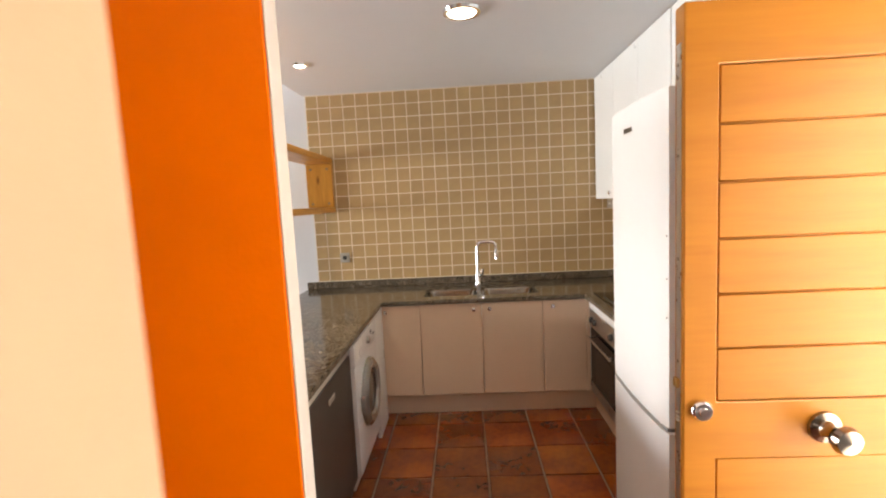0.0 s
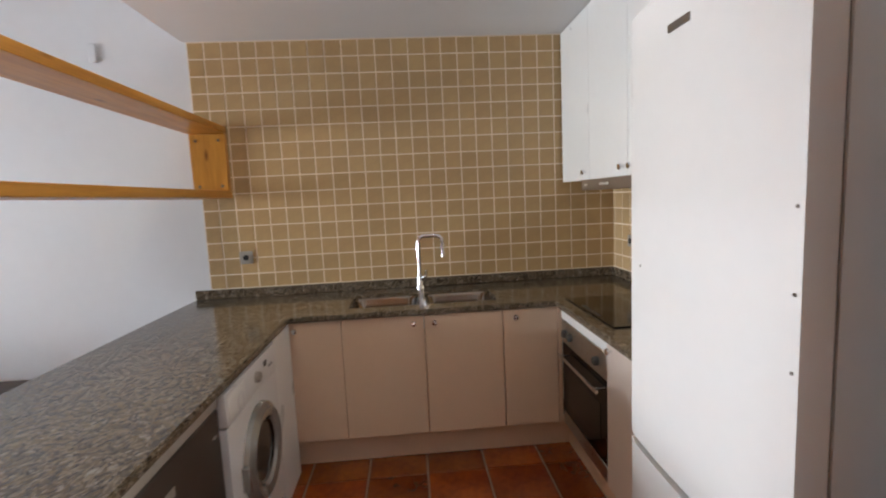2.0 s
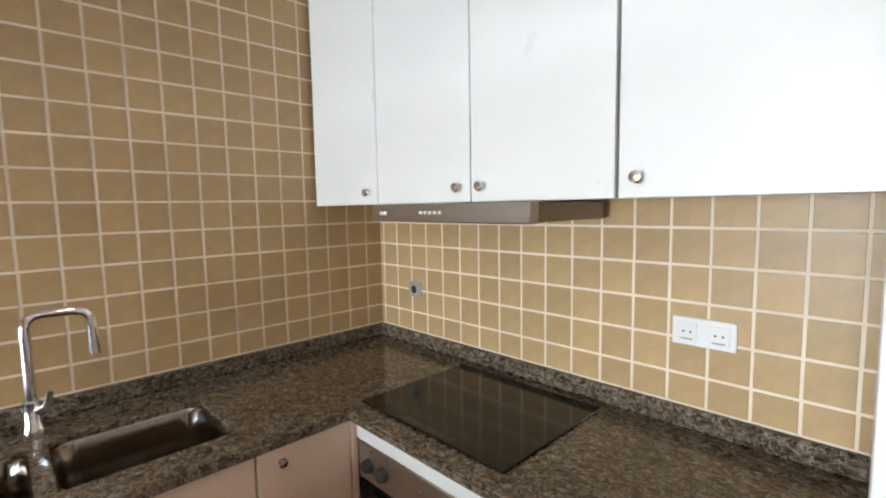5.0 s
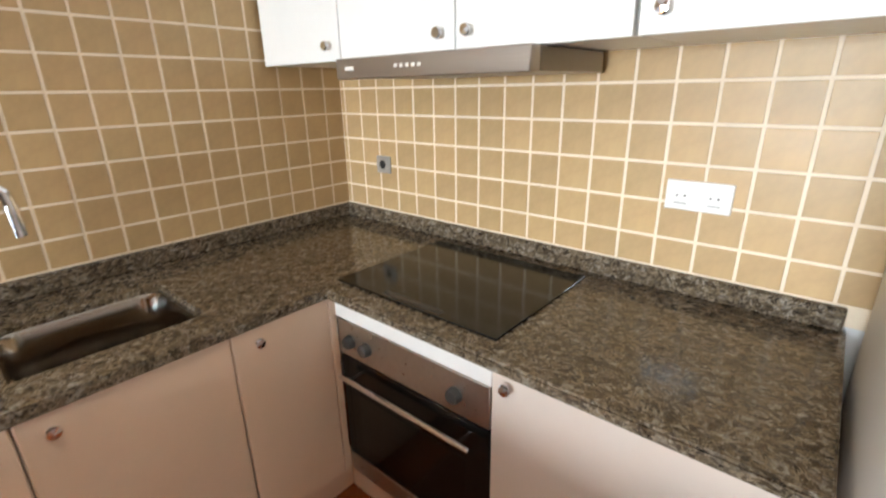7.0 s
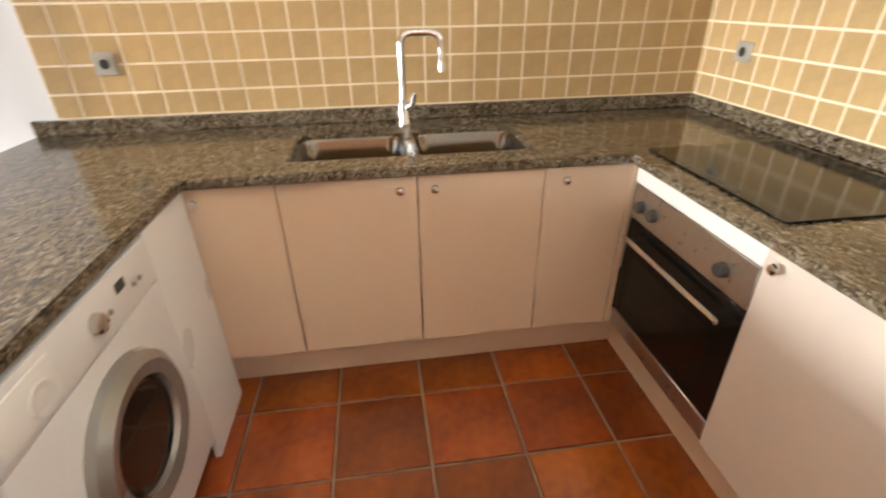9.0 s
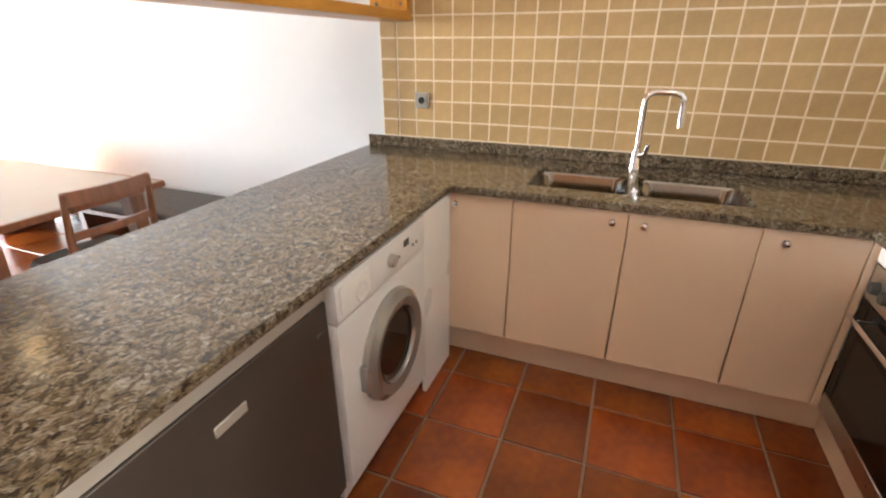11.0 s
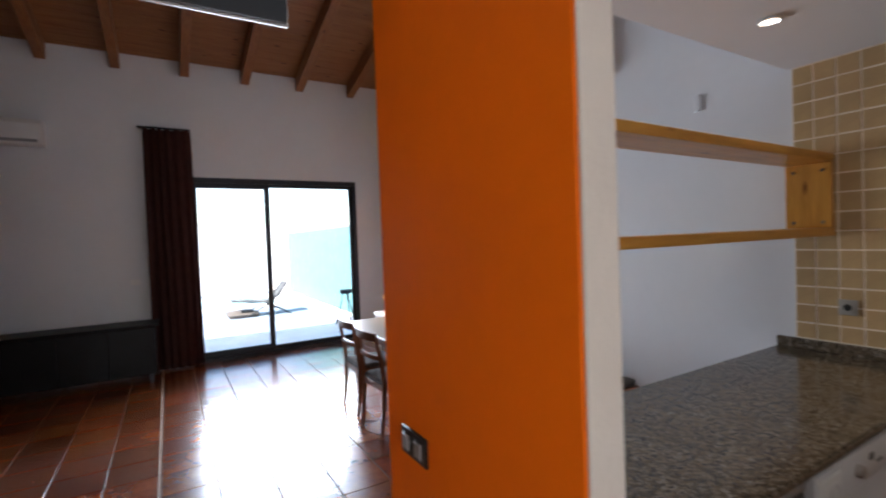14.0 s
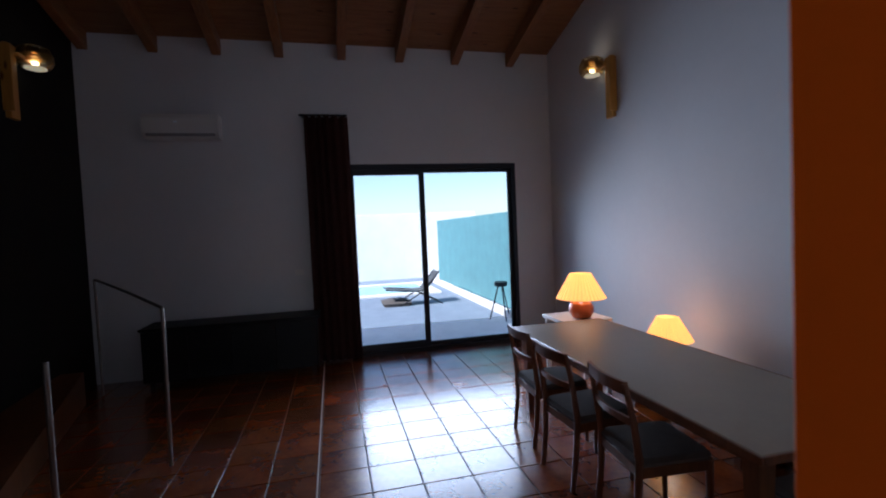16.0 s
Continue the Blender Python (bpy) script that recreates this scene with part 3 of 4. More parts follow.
oven = thing("oven", (1.4, 3.02, 0.12), "built-in steel oven with a black glass door", "oven")
part("body", box(1.15, 1.68, 2.73, 3.30, 0.172, 0.778, 0.002), DSTEEL, oven)
part("control_panel", box(1.122, 1.148, 2.722, 3.316, 0.652, 0.78, 0.003), STEEL, oven)
for ky in (3.255, 3.18, 2.83):
    part("dial", lathe([(0.023, 0), (0.021, 0.018), (0.018, 0.022), (0, 0.022)], (1.122, ky, 0.712), 20, (-1, 0, 0)), DGREY, oven)
odoor = part("oven_door", box(1.124, 1.148, 2.722, 3.316, 0.248, 0.645, 0.003), OVENG, oven)
part("window", box(1.1225, 1.125, 2.80, 3.24, 0.31, 0.52, 0.001), HOBG, odoor)
part("handle", cyl((1.088, 2.76, 0.592), (1.088, 3.28, 0.592), 0.009, 14, None, 0.002), CHROME, odoor)
for hy in (2.80, 3.24):
    part("bracket", cyl((1.088, hy, 0.592), (1.126, hy, 0.592), 0.006, 10), CHROME, odoor)
part("trim", box(1.124, 1.146, 2.722, 3.316, 0.172, 0.245, 0.002), STEEL, oven, "brushed steel bottom strip")

hob = thing("hob", (1.4, 3.03, TOPZ), "black glass ceramic hob set in the granite", "hob")
part("glass_plate", box(1.152, 1.652, 2.728, 3.335, TOPZ + 0.0005, TOPZ + 0.007, 0.002), HOBG, hob)
part("touch_panel", box(1.165, 1.185, 2.92, 3.14, TOPZ + 0.0065, TOPZ + 0.0075, 0), BLACKPL, hob)

# peninsula: end unit, dishwasher, washing machine
u = thing("base_cabinet", (-0.7, 1.58, 0.1), "narrow white end cabinet beside the dishwasher", "cabinet", "base cabinets")
part("body", box(-1.06, -0.424, 1.452, 1.722, 0.10, 0.855, 0.001), WLAMI, u)
d = part("cabinet_door", box(-0.422, -0.402, 1.454, 1.722, 0.10, 0.852, 0.002), WLAMI, u)
knob((-0.402, 1.49, 0.81), (1, 0, 0), d)
solo("back_panel", box(-1.085, -1.065, 1.452, 3.94, 0.0, 0.855, 0.001), WHITE, "white panel behind the peninsula units", "panel")
dish = thing("dishwasher", (-0.7, 2.04, 0), "brown-grey steel dishwasher under the worktop", "dishwasher")
part("body", box(-1.0, -0.43, 1.728, 2.404, 0.02, 0.85, 0.003), DISHM, dish)
part("control_panel", box(-0.428, -0.398, 1.728, 2.404, 0.812, 0.848, 0.003), BANDM, dish)
dd = part("dishwasher_door", box(-0.428, -0.400, 1.728, 2.404, 0.10, 0.806, 0.004), DISHM, dish)
part("handle", box(-0.403, -0.3965, 2.0, 2.09, 0.70, 0.728, 0.003), BANDM, dd)
part("badge", box(-0.402, -0.3990, 2.352, 2.380, 0.716, 0.726, 0.001), SILVERP, dd)
part("kick_plate", box(-0.47, -0.45, 1.735, 2.396, 0.0, 0.098, 0.002), DISHM, dish)

wm = thing("washing_machine", (-0.7, 2.68, 0), "white front-loading washing machine with a grey round door", "washing machine")
part("body", box(-0.98, -0.42, 2.414, 3.021, 0.015, 0.85, 0.008, 2), ENAMEL, wm)
part("front_panel", box(-0.425, -0.380, 2.416, 3.019, 0.10, 0.72, 0.008, 2), ENAMEL, wm)
cp = part("control_panel", box(-0.425, -0.376, 2.416, 3.019, 0.724, 0.848, 0.008, 2), ENAMEL, wm)
part("drawer", box(-0.379, -0.372, 2.436, 2.596, 0.742, 0.83, 0.006, 2), PLASTIC, cp)
part("drawer_grip", lathe([(0.034, 0), (0.032, 0.004), (0.024, 0.003), (0.012, -0.002), (0, -0.003)], (-0.3725, 2.545, 0.772), 24, (1, 0, 0)), ENAMEL, cp)
part("dial", lathe([(0.024, 0), (0.022, 0.016), (0.016, 0.02), (0, 0.02)], (-0.376, 2.736, 0.785), 22, (1, 0, 0)), STEEL, cp)
part("display", box(-0.378, -0.3745, 2.836, 2.876, 0.79, 0.815, 0.001), BLACKPL, cp)
for by_ in (2.791, 2.906, 2.936):
    part("button", lathe([(0.007, 0), (0.006, 0.005), (0, 0.005)], (-0.376, by_, 0.775), 12, (1, 0, 0)), GREYPL, cp)
WC = (-0.380, 2.722, 0.470)
ring = part("porthole", lathe([(0.205, 0), (0.2, 0.02), (0.175, 0.038), (0.14, 0.03), (0.135, 0.012)], WC, 40, (1, 0, 0)), SILVERP, wm, "round silver grey door ring")
part("porthole_glass", lathe([(0.138, 0.014), (0.125, 0.02), (0.09, 0.0), (0.05, -0.02), (0, -0.028)], WC, 36, (1, 0, 0)), PORTG, ring)
part("hinge", box(-0.380, -0.352, 2.502, 2.524, 0.42, 0.52, 0.004), SILVERP, ring)
part("kick_plate", box(-0.455, -0.44, 2.421, 3.014, 0.0, 0.095, 0.004), ENAMEL, wm)
solo("filler_panel", box(-0.404, -0.384, 3.024, 3.318, 0.0, 0.852, 0.002), WLAMI, "white filler panel beside the washing machine", "panel")

# ---- upper cabinets, hood, fridge ----
def upper(y0, y1, doors, label, z0=1.557, z1=2.532, x0=1.358):
    u_ = thing("wall_cabinet", (1.5, (y0 + y1) / 2, z0), label, "cabinet", "wall cabinets")
    part("body", box(x0 + 0.022, RIGHT, y0 + 0.001, y1 - 0.001, z0, z1, 0.001), WLAMI, u_)
    for a, b, ky in doors:
        d_ = part("cabinet_door", box(x0, x0 + 0.02, a + 0.002, b - 0.002, z0 - 0.002, z1, 0.002), WLAMI, u_)
        knob((x0, ky, z0 + 0.045), (-1, 0, 0), d_)
    return u_


upper(3.49, 3.958, [(3.49, 3.958, 3.545)], "white wall cabinet with one door in the corner")
upper(2.555, 3.49, [(3.013, 3.49, 3.06), (2.555, 3.013, 2.965)], "white wall cabinet with two doors above the hood")
upper(2.0, 2.549, [(2.0, 2.549, 2.50)], "white wall cabinet with one wide door")
upper(1.38, 1.995, [(1.38, 1.69, 1.66), (1.69, 1.995, 1.72)], "white cabinet above the fridge", 1.95, 2.532)

hood = thing("cooker_hood", (1.5, 3.08, 1.49), "slim brown-grey steel cooker hood under the cabinet", "hood")
part("body", box(1.33, 1.68, 2.745, 3.425, 1.498, 1.552, 0.002), DSTEEL, hood)
fp = part("front_panel", box(1.285, 1.33, 2.745, 3.425, 1.494, 1.553, 0.003), HOODF, hood)
for k in range(5):
    part("button", box(1.2825, 1.287, 3.07 + k * 0.022, 3.082 + k * 0.022, 1.520, 1.530, 0.001), PLASTIC, fp)
part("badge", box(1.2835, 1.287, 3.34, 3.38, 1.518, 1.530, 0.001), PLASTIC, fp)

fridge = thing("fridge_freezer", (1.2, 1.69, 0), "tall white fridge freezer with rounded doors", "fridge")
def bowed(y0, y1, z0, z1, x_front, x_back, bow=0.012, n=14):
    """A fridge door, bowed outwards towards the room."""
    loops = []
    ys = [y0 + (y1 - y0) * k / n for k in range(n + 1)]
    prof = [(x_front + bow * (2 * (y - y0) / (y1 - y0) - 1) ** 2 + (0.006 if k in (0, n) else 0), y) for k, y in enumerate(ys)]
    ring_ = prof + [(x_back, y1), (x_back, y0)]
    bm = loft([[(x, y, z) for x, y in ring_] for z in (z0, z1)], True, True)
    return bm
part("body", box(0.945, 1.60, 1.472, 2.075, 0.03, 1.90, 0.008, 2), ENAMEL, fridge)
up_door = part("fridge_door", bowed(1.466, 2.0, 0.832, 1.905, 0.858, 0.932), ENAMEL, fridge)
part("badge", box(0.855, 0.8625, 1.725, 1.80, 1.812, 1.828, 0.0005), DSTEEL, up_door)
low_door = part("freezer_door", bowed(1.466, 2.0, 0.06, 0.812, 0.858, 0.932), ENAMEL, fridge)
part("hinge", box(0.875, 0.93, 1.478, 1.528, 0.814, 0.830, 0.002), GREYPL, fridge)
part("grip_strip", box(0.885, 0.93, 1.478, 1.98, 0.812, 0.832, 0.002), GREYPL, fridge)
part("gasket", box(0.9325, 0.9445, 1.475, 1.995, 0.06, 1.90, 0.002), DGREY, fridge, "dark door seal")
part("side_clip", box(1.02, 1.055, 1.462, 1.4725, 1.39, 1.435, 0.002), GREYPL, fridge)
for cz in (1.455, 1.32, 1.195):
    part("cap", lathe([(0.0035, 0), (0.003, 0.002), (0, 0.002)], (0.8745, 1.4765, cz), 10, (-1, 0, 0)), DSTEEL, up_door)
for fy in (1.51, 1.95):
    for fx in (0.99, 1.55):
        part("foot", cyl((fx, fy, 0), (fx, fy, 0.032), 0.018, 12), BLACKPL, fridge)

# ---- pine shelf over the peninsula ----
shelf = thing("hanging_shelf", (-0.96, 2.7, 1.55), "open yellow pine box shelf over the peninsula", "shelf")
SX0, SX1 = -1.072, -0.848
top = box(SX0, SX1, 1.452, 3.966, 1.963, 2.008, 0.003)
for v in top.verts:
    v.co.z += 0.007 * (3.966 - v.co.y)
part("top_board", top, PINE, shelf)
part("bottom_board", box(SX0, SX1, 1.452, 3.966, 1.552, 1.598, 0.003), PINE, shelf)
part("end_board", box(SX0 + 0.002, SX1 - 0.002, 3.925, 3.966, 1.599, 1.962, 0.003), PINEZ, shelf)
part("end_board", box(SX0 + 0.002, SX1 - 0.002, 1.452, 1.49, 1.599, 1.962, 0.003), PINEZ, shelf)
for sx_ in (-1.03, -0.89):
    for sz_ in (1.63, 1.92):
        part("screw", lathe([(0.010, 0), (0.009, 0.003), (0, 0.003)], (sx_, 3.925, sz_), 10, (0, -1, 0)), DSTEEL, shelf)

# ---- entrance door, standing open ----
door = thing("entrance_door", (1.2, 1.21, 0), "open varnished pine entrance door with grooved panels", "door", kind="structure")
DX0, DX1, DY0, DY1 = 0.793, 1.64, 1.19, 1.24
G0, G1 = 0.876, 1.545
part("leaf", slab([DX0, G0, G1, DX1], [0.01, 0.19, 0.891, 1.045, 1.892, 2.04], lambda u, v: not (G0 < u < G1 and (0.19 < v < 0.891 or 1.045 < v < 1.892)), DY0, DY1, "xzy", 0.003), DOORW, door)
for z0, z1, n in ((1.045, 1.892, 6), (0.19, 0.891, 5)):
    h = (z1 - z0) / n
    for k in range(n):
        part("plank", box(G0 + 0.004, G1 - 0.004, DY0 + 0.005, DY1 - 0.005, z0 + k * h + 0.0015, z0 + (k + 1) * h - 0.0015, 0.003), DOORW, door)
part("panel_backing", box(G0, G1, DY0 + 0.012, DY1 - 0.012, 0.19, 1.892, 0), DOORW, door)
part("lock_cylinder", lathe([(0.029, 0), (0.028, 0.008), (0.022, 0.014), (0.012, 0.014), (0.011, 0.02), (0, 0.02)], (0.838, DY0, 1.025), 26, (0, -1, 0)), CHROME, door)
pull = part("door_knob", lathe([(0.042, 0), (0.040, 0.008), (0.022, 0.014), (0.014, 0.03), (0.014, 0.045), (0.030, 0.055), (0.036, 0.07), (0.03, 0.085), (0, 0.09)], (1.145, DY0, 0.972), 28, (0, -1, 0)), SINKM, door, "round bronze door knob")
strip = part("lock_strip", box(DX0 - 0.003, DX0 + 0.002, DY0 + 0.014, DY0 + 0.036, 0.25, 1.95, 0.0005), STEEL, door, "steel lock strip along the edge")
for z in (0.35, 0.62, 0.90, 1.15, 1.42, 1.68, 1.9):
    part("screw", lathe([(0.005, 0), (0.004, 0.0015), (0, 0.0015)], (DX0 - 0.003, DY0 + 0.025, z), 10, (-1, 0, 0)), DSTEEL, strip)
for z in (0.99, 1.0, 1.012):
    part("bolt", box(DX0 - 0.008, DX0, DY0 + 0.017, DY0 + 0.033, z * 1.0 - 0.004, z, 0.001), STEEL, strip)
part("latch", box(DX0 - 0.012, DX0, DY0 + 0.015, DY0 + 0.035, 1.08, 1.105, 0.002), mat("brass", (0.5, 0.3, 0.1), 0.3, 1.0), strip)
part("door_jamb", joined(box(1.64, RIGHT + 0.01, 1.165, 1.245, 0.0, 2.08, 0.003), box(1.70, RIGHT + 0.02, 0.22, 0.262, 0.0, 2.08, 0.003)), DOORW, door)

# ---- sockets and switches ----
def socket(name, c, normal, w, h, m, label, holes=1, category="socket"):
    """A wall plate at c, w wide and h high, facing along normal (x or y)."""
    t = thing(name, c, label, category)
    nx, ny = normal
    def plate(du0, du1, dv0, dv1, d0, d1, bev):
        if nx:
            return box(c[0] + min(nx * d0, nx * d1), c[0] + max(nx * d0, nx * d1), c[1] + du0, c[1] + du1, c[2] + dv0, c[2] + dv1, bev)
        return box(c[0] + du0, c[0] + du1, c[1] + min(ny * d0, ny * d1), c[1] + max(ny * d0, ny * d1), c[2] + dv0, c[2] + dv1, bev)
    part("plate", plate(-w / 2, w / 2, -h / 2, h / 2, 0, 0.010, 0.003), m, t)
    for k in range(holes):
        u0 = -w / 2 + (k + 0.5) * w / holes
        ins = part("insert", plate(u0 - 0.026, u0 + 0.026, -0.026, 0.026, 0.010, 0.013, 0.002), m, t)
        if category == "socket":
            a = (c[0] + nx * 0.0125, c[1] + ny * 0.0125, c[2])
            off = Vector((0, u0, 0)) if nx else Vector((u0, 0, 0))
            part("hole", lathe([(0.019, 0), (0.0185, 0.0012), (0, 0.0012)], Vector(a) + off, 20, (nx, ny, 0)), PLASTIC if holes > 1 else BLACKPL, ins)
            if holes > 1:
                for pu in (-0.0095, 0.0095):
                    part("pin_hole", plate(u0 + pu - 0.0028, u0 + pu + 0.0028, -0.0028, 0.0028, 0.0136, 0.0142, 0), BLACKPL, ins)
                part("earth_clip", plate(u0 - 0.016, u0 + 0.016, -0.0225, -0.019, 0.0125, 0.0145, 0), GREYPL, ins)
        else:
            part("rocker", plate(u0 - 0.019, u0 + 0.019, -0.022, 0.022, 0.012, 0.018, 0.002), GREYPL if m is BLACKPL else PLASTIC, ins)
    return t


socket("wall_socket", (-0.80, BACK - 0.001, 1.155), (0, -1), 0.085, 0.085, SOCKM, "grey metal socket on the tiled wall")
socket("wall_socket", (RIGHT - 0.001, 3.71, 1.155), (-1, 0), 0.085, 0.075, SOCKM, "grey metal socket beside the hob")
socket("double_socket", (RIGHT - 0.001, 2.463, 1.175), (-1, 0), 0.165, 0.082, PLASTIC, "white double socket above the worktop", 2)
socket("light_switch", (-0.93, 1.36, 1.03), (0, -1), 0.15, 0.082, BLACKPL, "black switch plate on the orange wall", 2, "switch")
socket("light_switch", (WINX, 0.40, 1.19), (1, 0), 0.11, 0.07, PLASTIC, "white switch plate beside the curtain", 1, "switch")
solo("wall_vent", box(-1.645, -1.595, BACK - 0.002, BACK + 0.014, 2.43, 2.545, 0.006), WHITE, "small white painted cover on the wall", "cover")

# ---- recessed downlights ----
for sx, sy, k in SPOTS:
    dl = thing("downlight", (sx, sy, CEILZ - 0.02), "lit round recessed ceiling downlight with a chrome rim", "downlight", "kitchen downlights")
    part("rim", lathe([(0.036 * k, 0.012), (0.039 * k, 0.006), (0.047 * k, 0.008), (0.049 * k, 0.02)], (sx, sy, CEILZ - 0.02), 30), CHROME, dl)
    part("lens", lathe([(0.035 * k, 0.0), (0.035 * k, 0.004), (0, 0.004)], (sx, sy, CEILZ - 0.012), 30), LENS, dl)

# ---- wall sconces ----
def sconce(x, y, ny):
    s_ = thing("wall_sconce", (x, y, 2.85), "pine plank wall lamp with a glass ring shade", "wall lamp", "wall sconces")
    part("plank", box(x - 0.07, x + 0.058, min(y, y + ny * 0.05), max(y, y + ny * 0.05), 2.84, 3.52, 0.006), PINEZ, s_)
    part("side_plank", box(x + 0.06, x + 0.085, min(y, y + ny * 0.09), max(y, y + ny * 0.09), 2.90, 3.50, 0.005), PINEZ, s_)
    part("arm", box(x - 0.16, x + 0.02, y + ny * 0.10 - 0.02, y + ny * 0.10 + 0.02, 3.40, 3.44, 0.004), PINEZ, s_)
    c = (x - 0.20, y + ny * 0.13, 3.36)
    sh = part("glass_shade", lathe([(0.07, 0.0), (0.115, 0.02), (0.14, 0.07), (0.14, 0.13), (0.12, 0.18), (0.085, 0.20), (0.081, 0.196), (0.116, 0.176), (0.135, 0.128), (0.135, 0.072), (0.111, 0.024), (0.068, 0.005)], c, 28), SGLASS, s_)
    part("base_disc", lathe([(0.0, -0.004), (0.085, 0.002), (0.092, 0.010), (0.085, 0.016), (0.0, 0.018)], c, 24), CREAMG, sh)
    part("cap", lathe([(0.088, 0.198), (0.088, 0.206), (0.03, 0.222), (0.0, 0.224)], c, 24), BRASS, sh)
    for rad, hz in ((0.143, 0.07), (0.144, 0.10), (0.143, 0.13)):
        part("wire_ring", lathe([(rad, hz - 0.003), (rad + 0.004, hz), (rad, hz + 0.003), (rad - 0.001, hz)], c, 28), BRASS, sh)
    for k in range(8):
        ca, sa = math.cos(math.pi * k / 4), math.sin(math.pi * k / 4)
        part("wire", tube([(c[0] + r_ * ca, c[1] + r_ * sa, c[2] + h_) for r_, h_ in ((0.09, 0.008), (0.12, 0.022), (0.145, 0.07), (0.145, 0.13), (0.122, 0.185), (0.088, 0.203))], 0.003, 6), BRASS, sh)
    part("bulb", lathe([(0.012, 0.02), (0.028, 0.06), (0.032, 0.09), (0.022, 0.12), (0, 0.13)], c, 16), BULB, s_)
    lamp("sconce_light", "POINT", Matrix.Translation((c[0], c[1] + ny * 0.06, c[2] + 0.29)), 0.16 if ny < 0 else 0.03, (1.0, 0.82, 0.58), shadow_soft_size=0.06)
    return s_


BRASS = mat("brass_wire", (0.55, 0.36, 0.12), 0.3, 1.0)
SGLASS = glass("amber_glass", (0.98, 0.88, 0.62), 0.22)
CREAMG = glow("lit_cream_glass", (1.0, 0.86, 0.55), 0.24)
sconce(-5.36, BACK + 0.012, -1)
sconce(-2.46, BACK + 0.012, -1)
sconce(-5.75, SOUTHY, 1)

# ---- dining table, chairs, bench, lamps ----
table = thing("dining_table", (-3.35, 2.85, 0), "long wooden dining table with a grey-brown top", "table")
TX0, TX1, TY0, TY1 = -4.60, -2.08, 2.37, 3.27
part("tabletop", box(TX0, TX1, TY0, TY1, 0.722, 0.75, 0.004), TABLET, table)
part("edge_band", joined(box(TX0 - 0.012, TX1 + 0.012, TY0 - 0.014, TY0 - 0.0005, 0.715, 0.7495, 0.003), box(TX0 - 0.012, TX1 + 0.012, TY1 + 0.0005, TY1 + 0.014, 0.715, 0.7495, 0.003), box(TX1 + 0.0005, TX1 + 0.014, TY0, TY1, 0.715, 0.7495, 0.003), box(TX0 - 0.014, TX0 - 0.0005, TY0, TY1, 0.715, 0.7495, 0.003)), DARKW, table)
for ay in (TY0 + 0.10, TY1 - 0.12):
    part("apron", box(TX0 + 0.14, TX1 - 0.14, ay, ay + 0.022, 0.63, 0.721, 0.002), DARKW, table)
for lx in (TX0 + 0.08, TX1 - 0.16):
    for ly in (TY0 + 0.07, TY1 - 0.15):
        part("leg", loft([[(lx + a, ly + b, 0.0) for a, b in ((0.015, 0.015), (0.065, 0.015), (0.065, 0.065), (0.015, 0.065))], [(lx + a, ly + b, 0.721) for a, b in ((0, 0), (0.085, 0), (0.085, 0.085), (0, 0.085))]], True, True), DARKW, table)


def chair_at_origin():
    """Faces +y, its back at y = 0."""
    ch = thing("dining_chair", (0, 0, 0), "dark wooden dining chair with a grey padded seat", "chair", "dining chairs")
    for sx_ in (-1, 1):
        part("back_leg", tube([(sx_ * 0.185, -0.03, 0.0), (sx_ * 0.19, 0.0, 0.25), (sx_ * 0.195, 0.01, 0.46), (sx_ * 0.195, -0.015, 0.66), (sx_ * 0.19, -0.055, 0.86)], [0.016, 0.019, 0.021, 0.018, 0.014], 8), DARKW, ch)
        part("front_leg", tube([(sx_ * 0.19, 0.40, 0.0), (sx_ * 0.195, 0.395, 0.43)], [0.014, 0.021], 8), DARKW, ch)
        part("side_rail", box(sx_ * 0.195 - 0.011, sx_ * 0.195 + 0.011, 0.02, 0.385, 0.375, 0.43, 0.003), DARKW, ch)
    part("front_rail", box(-0.18, 0.18, 0.385, 0.407, 0.375, 0.43, 0.003), DARKW, ch)
    part("back_rail", box(-0.18, 0.18, 0.0, 0.022, 0.375, 0.43, 0.003), DARKW, ch)
    arc = [(-0.195 + 0.39 * k / 8, -0.05 - 0.028 * math.sin(math.pi * k / 8)) for k in range(9)]
    for zc, hh in ((0.835, 0.032), (0.66, 0.018)):
        dy = 0.0 if zc > 0.8 else 0.035
        loops = [[(x, y + dy - 0.009, zc - hh), (x, y + dy + 0.009, zc - hh), (x, y + dy + 0.009, zc + hh), (x, y + dy - 0.009, zc + hh)] for x, y in arc]
        part("top_rail" if zc > 0.8 else "cross_rail", loft(loops, True, True), DARKW, ch)
    part("seat", loft([rounded_rect(-0.205, 0.205, 0.0, 0.415, 0.04, 0.431), rounded_rect(-0.21, 0.21, -0.003, 0.42, 0.045, 0.45), rounded_rect(-0.195, 0.195, 0.012, 0.405, 0.05, 0.472), rounded_rect(-0.12, 0.12, 0.08, 0.33, 0.05, 0.478)], True, True), CUSH, ch, "grey padded seat cushion")
    return ch


first = chair_at_origin()
first.location = (-4.02, 2.25, 0)
for cx, cy, rz in ((-3.42, 2.22, 3), (-2.86, 2.27, -5), (-1.93, 2.86, 88)):
    copy_thing(first, pose(cx, cy, 0, 0, 0, rz))

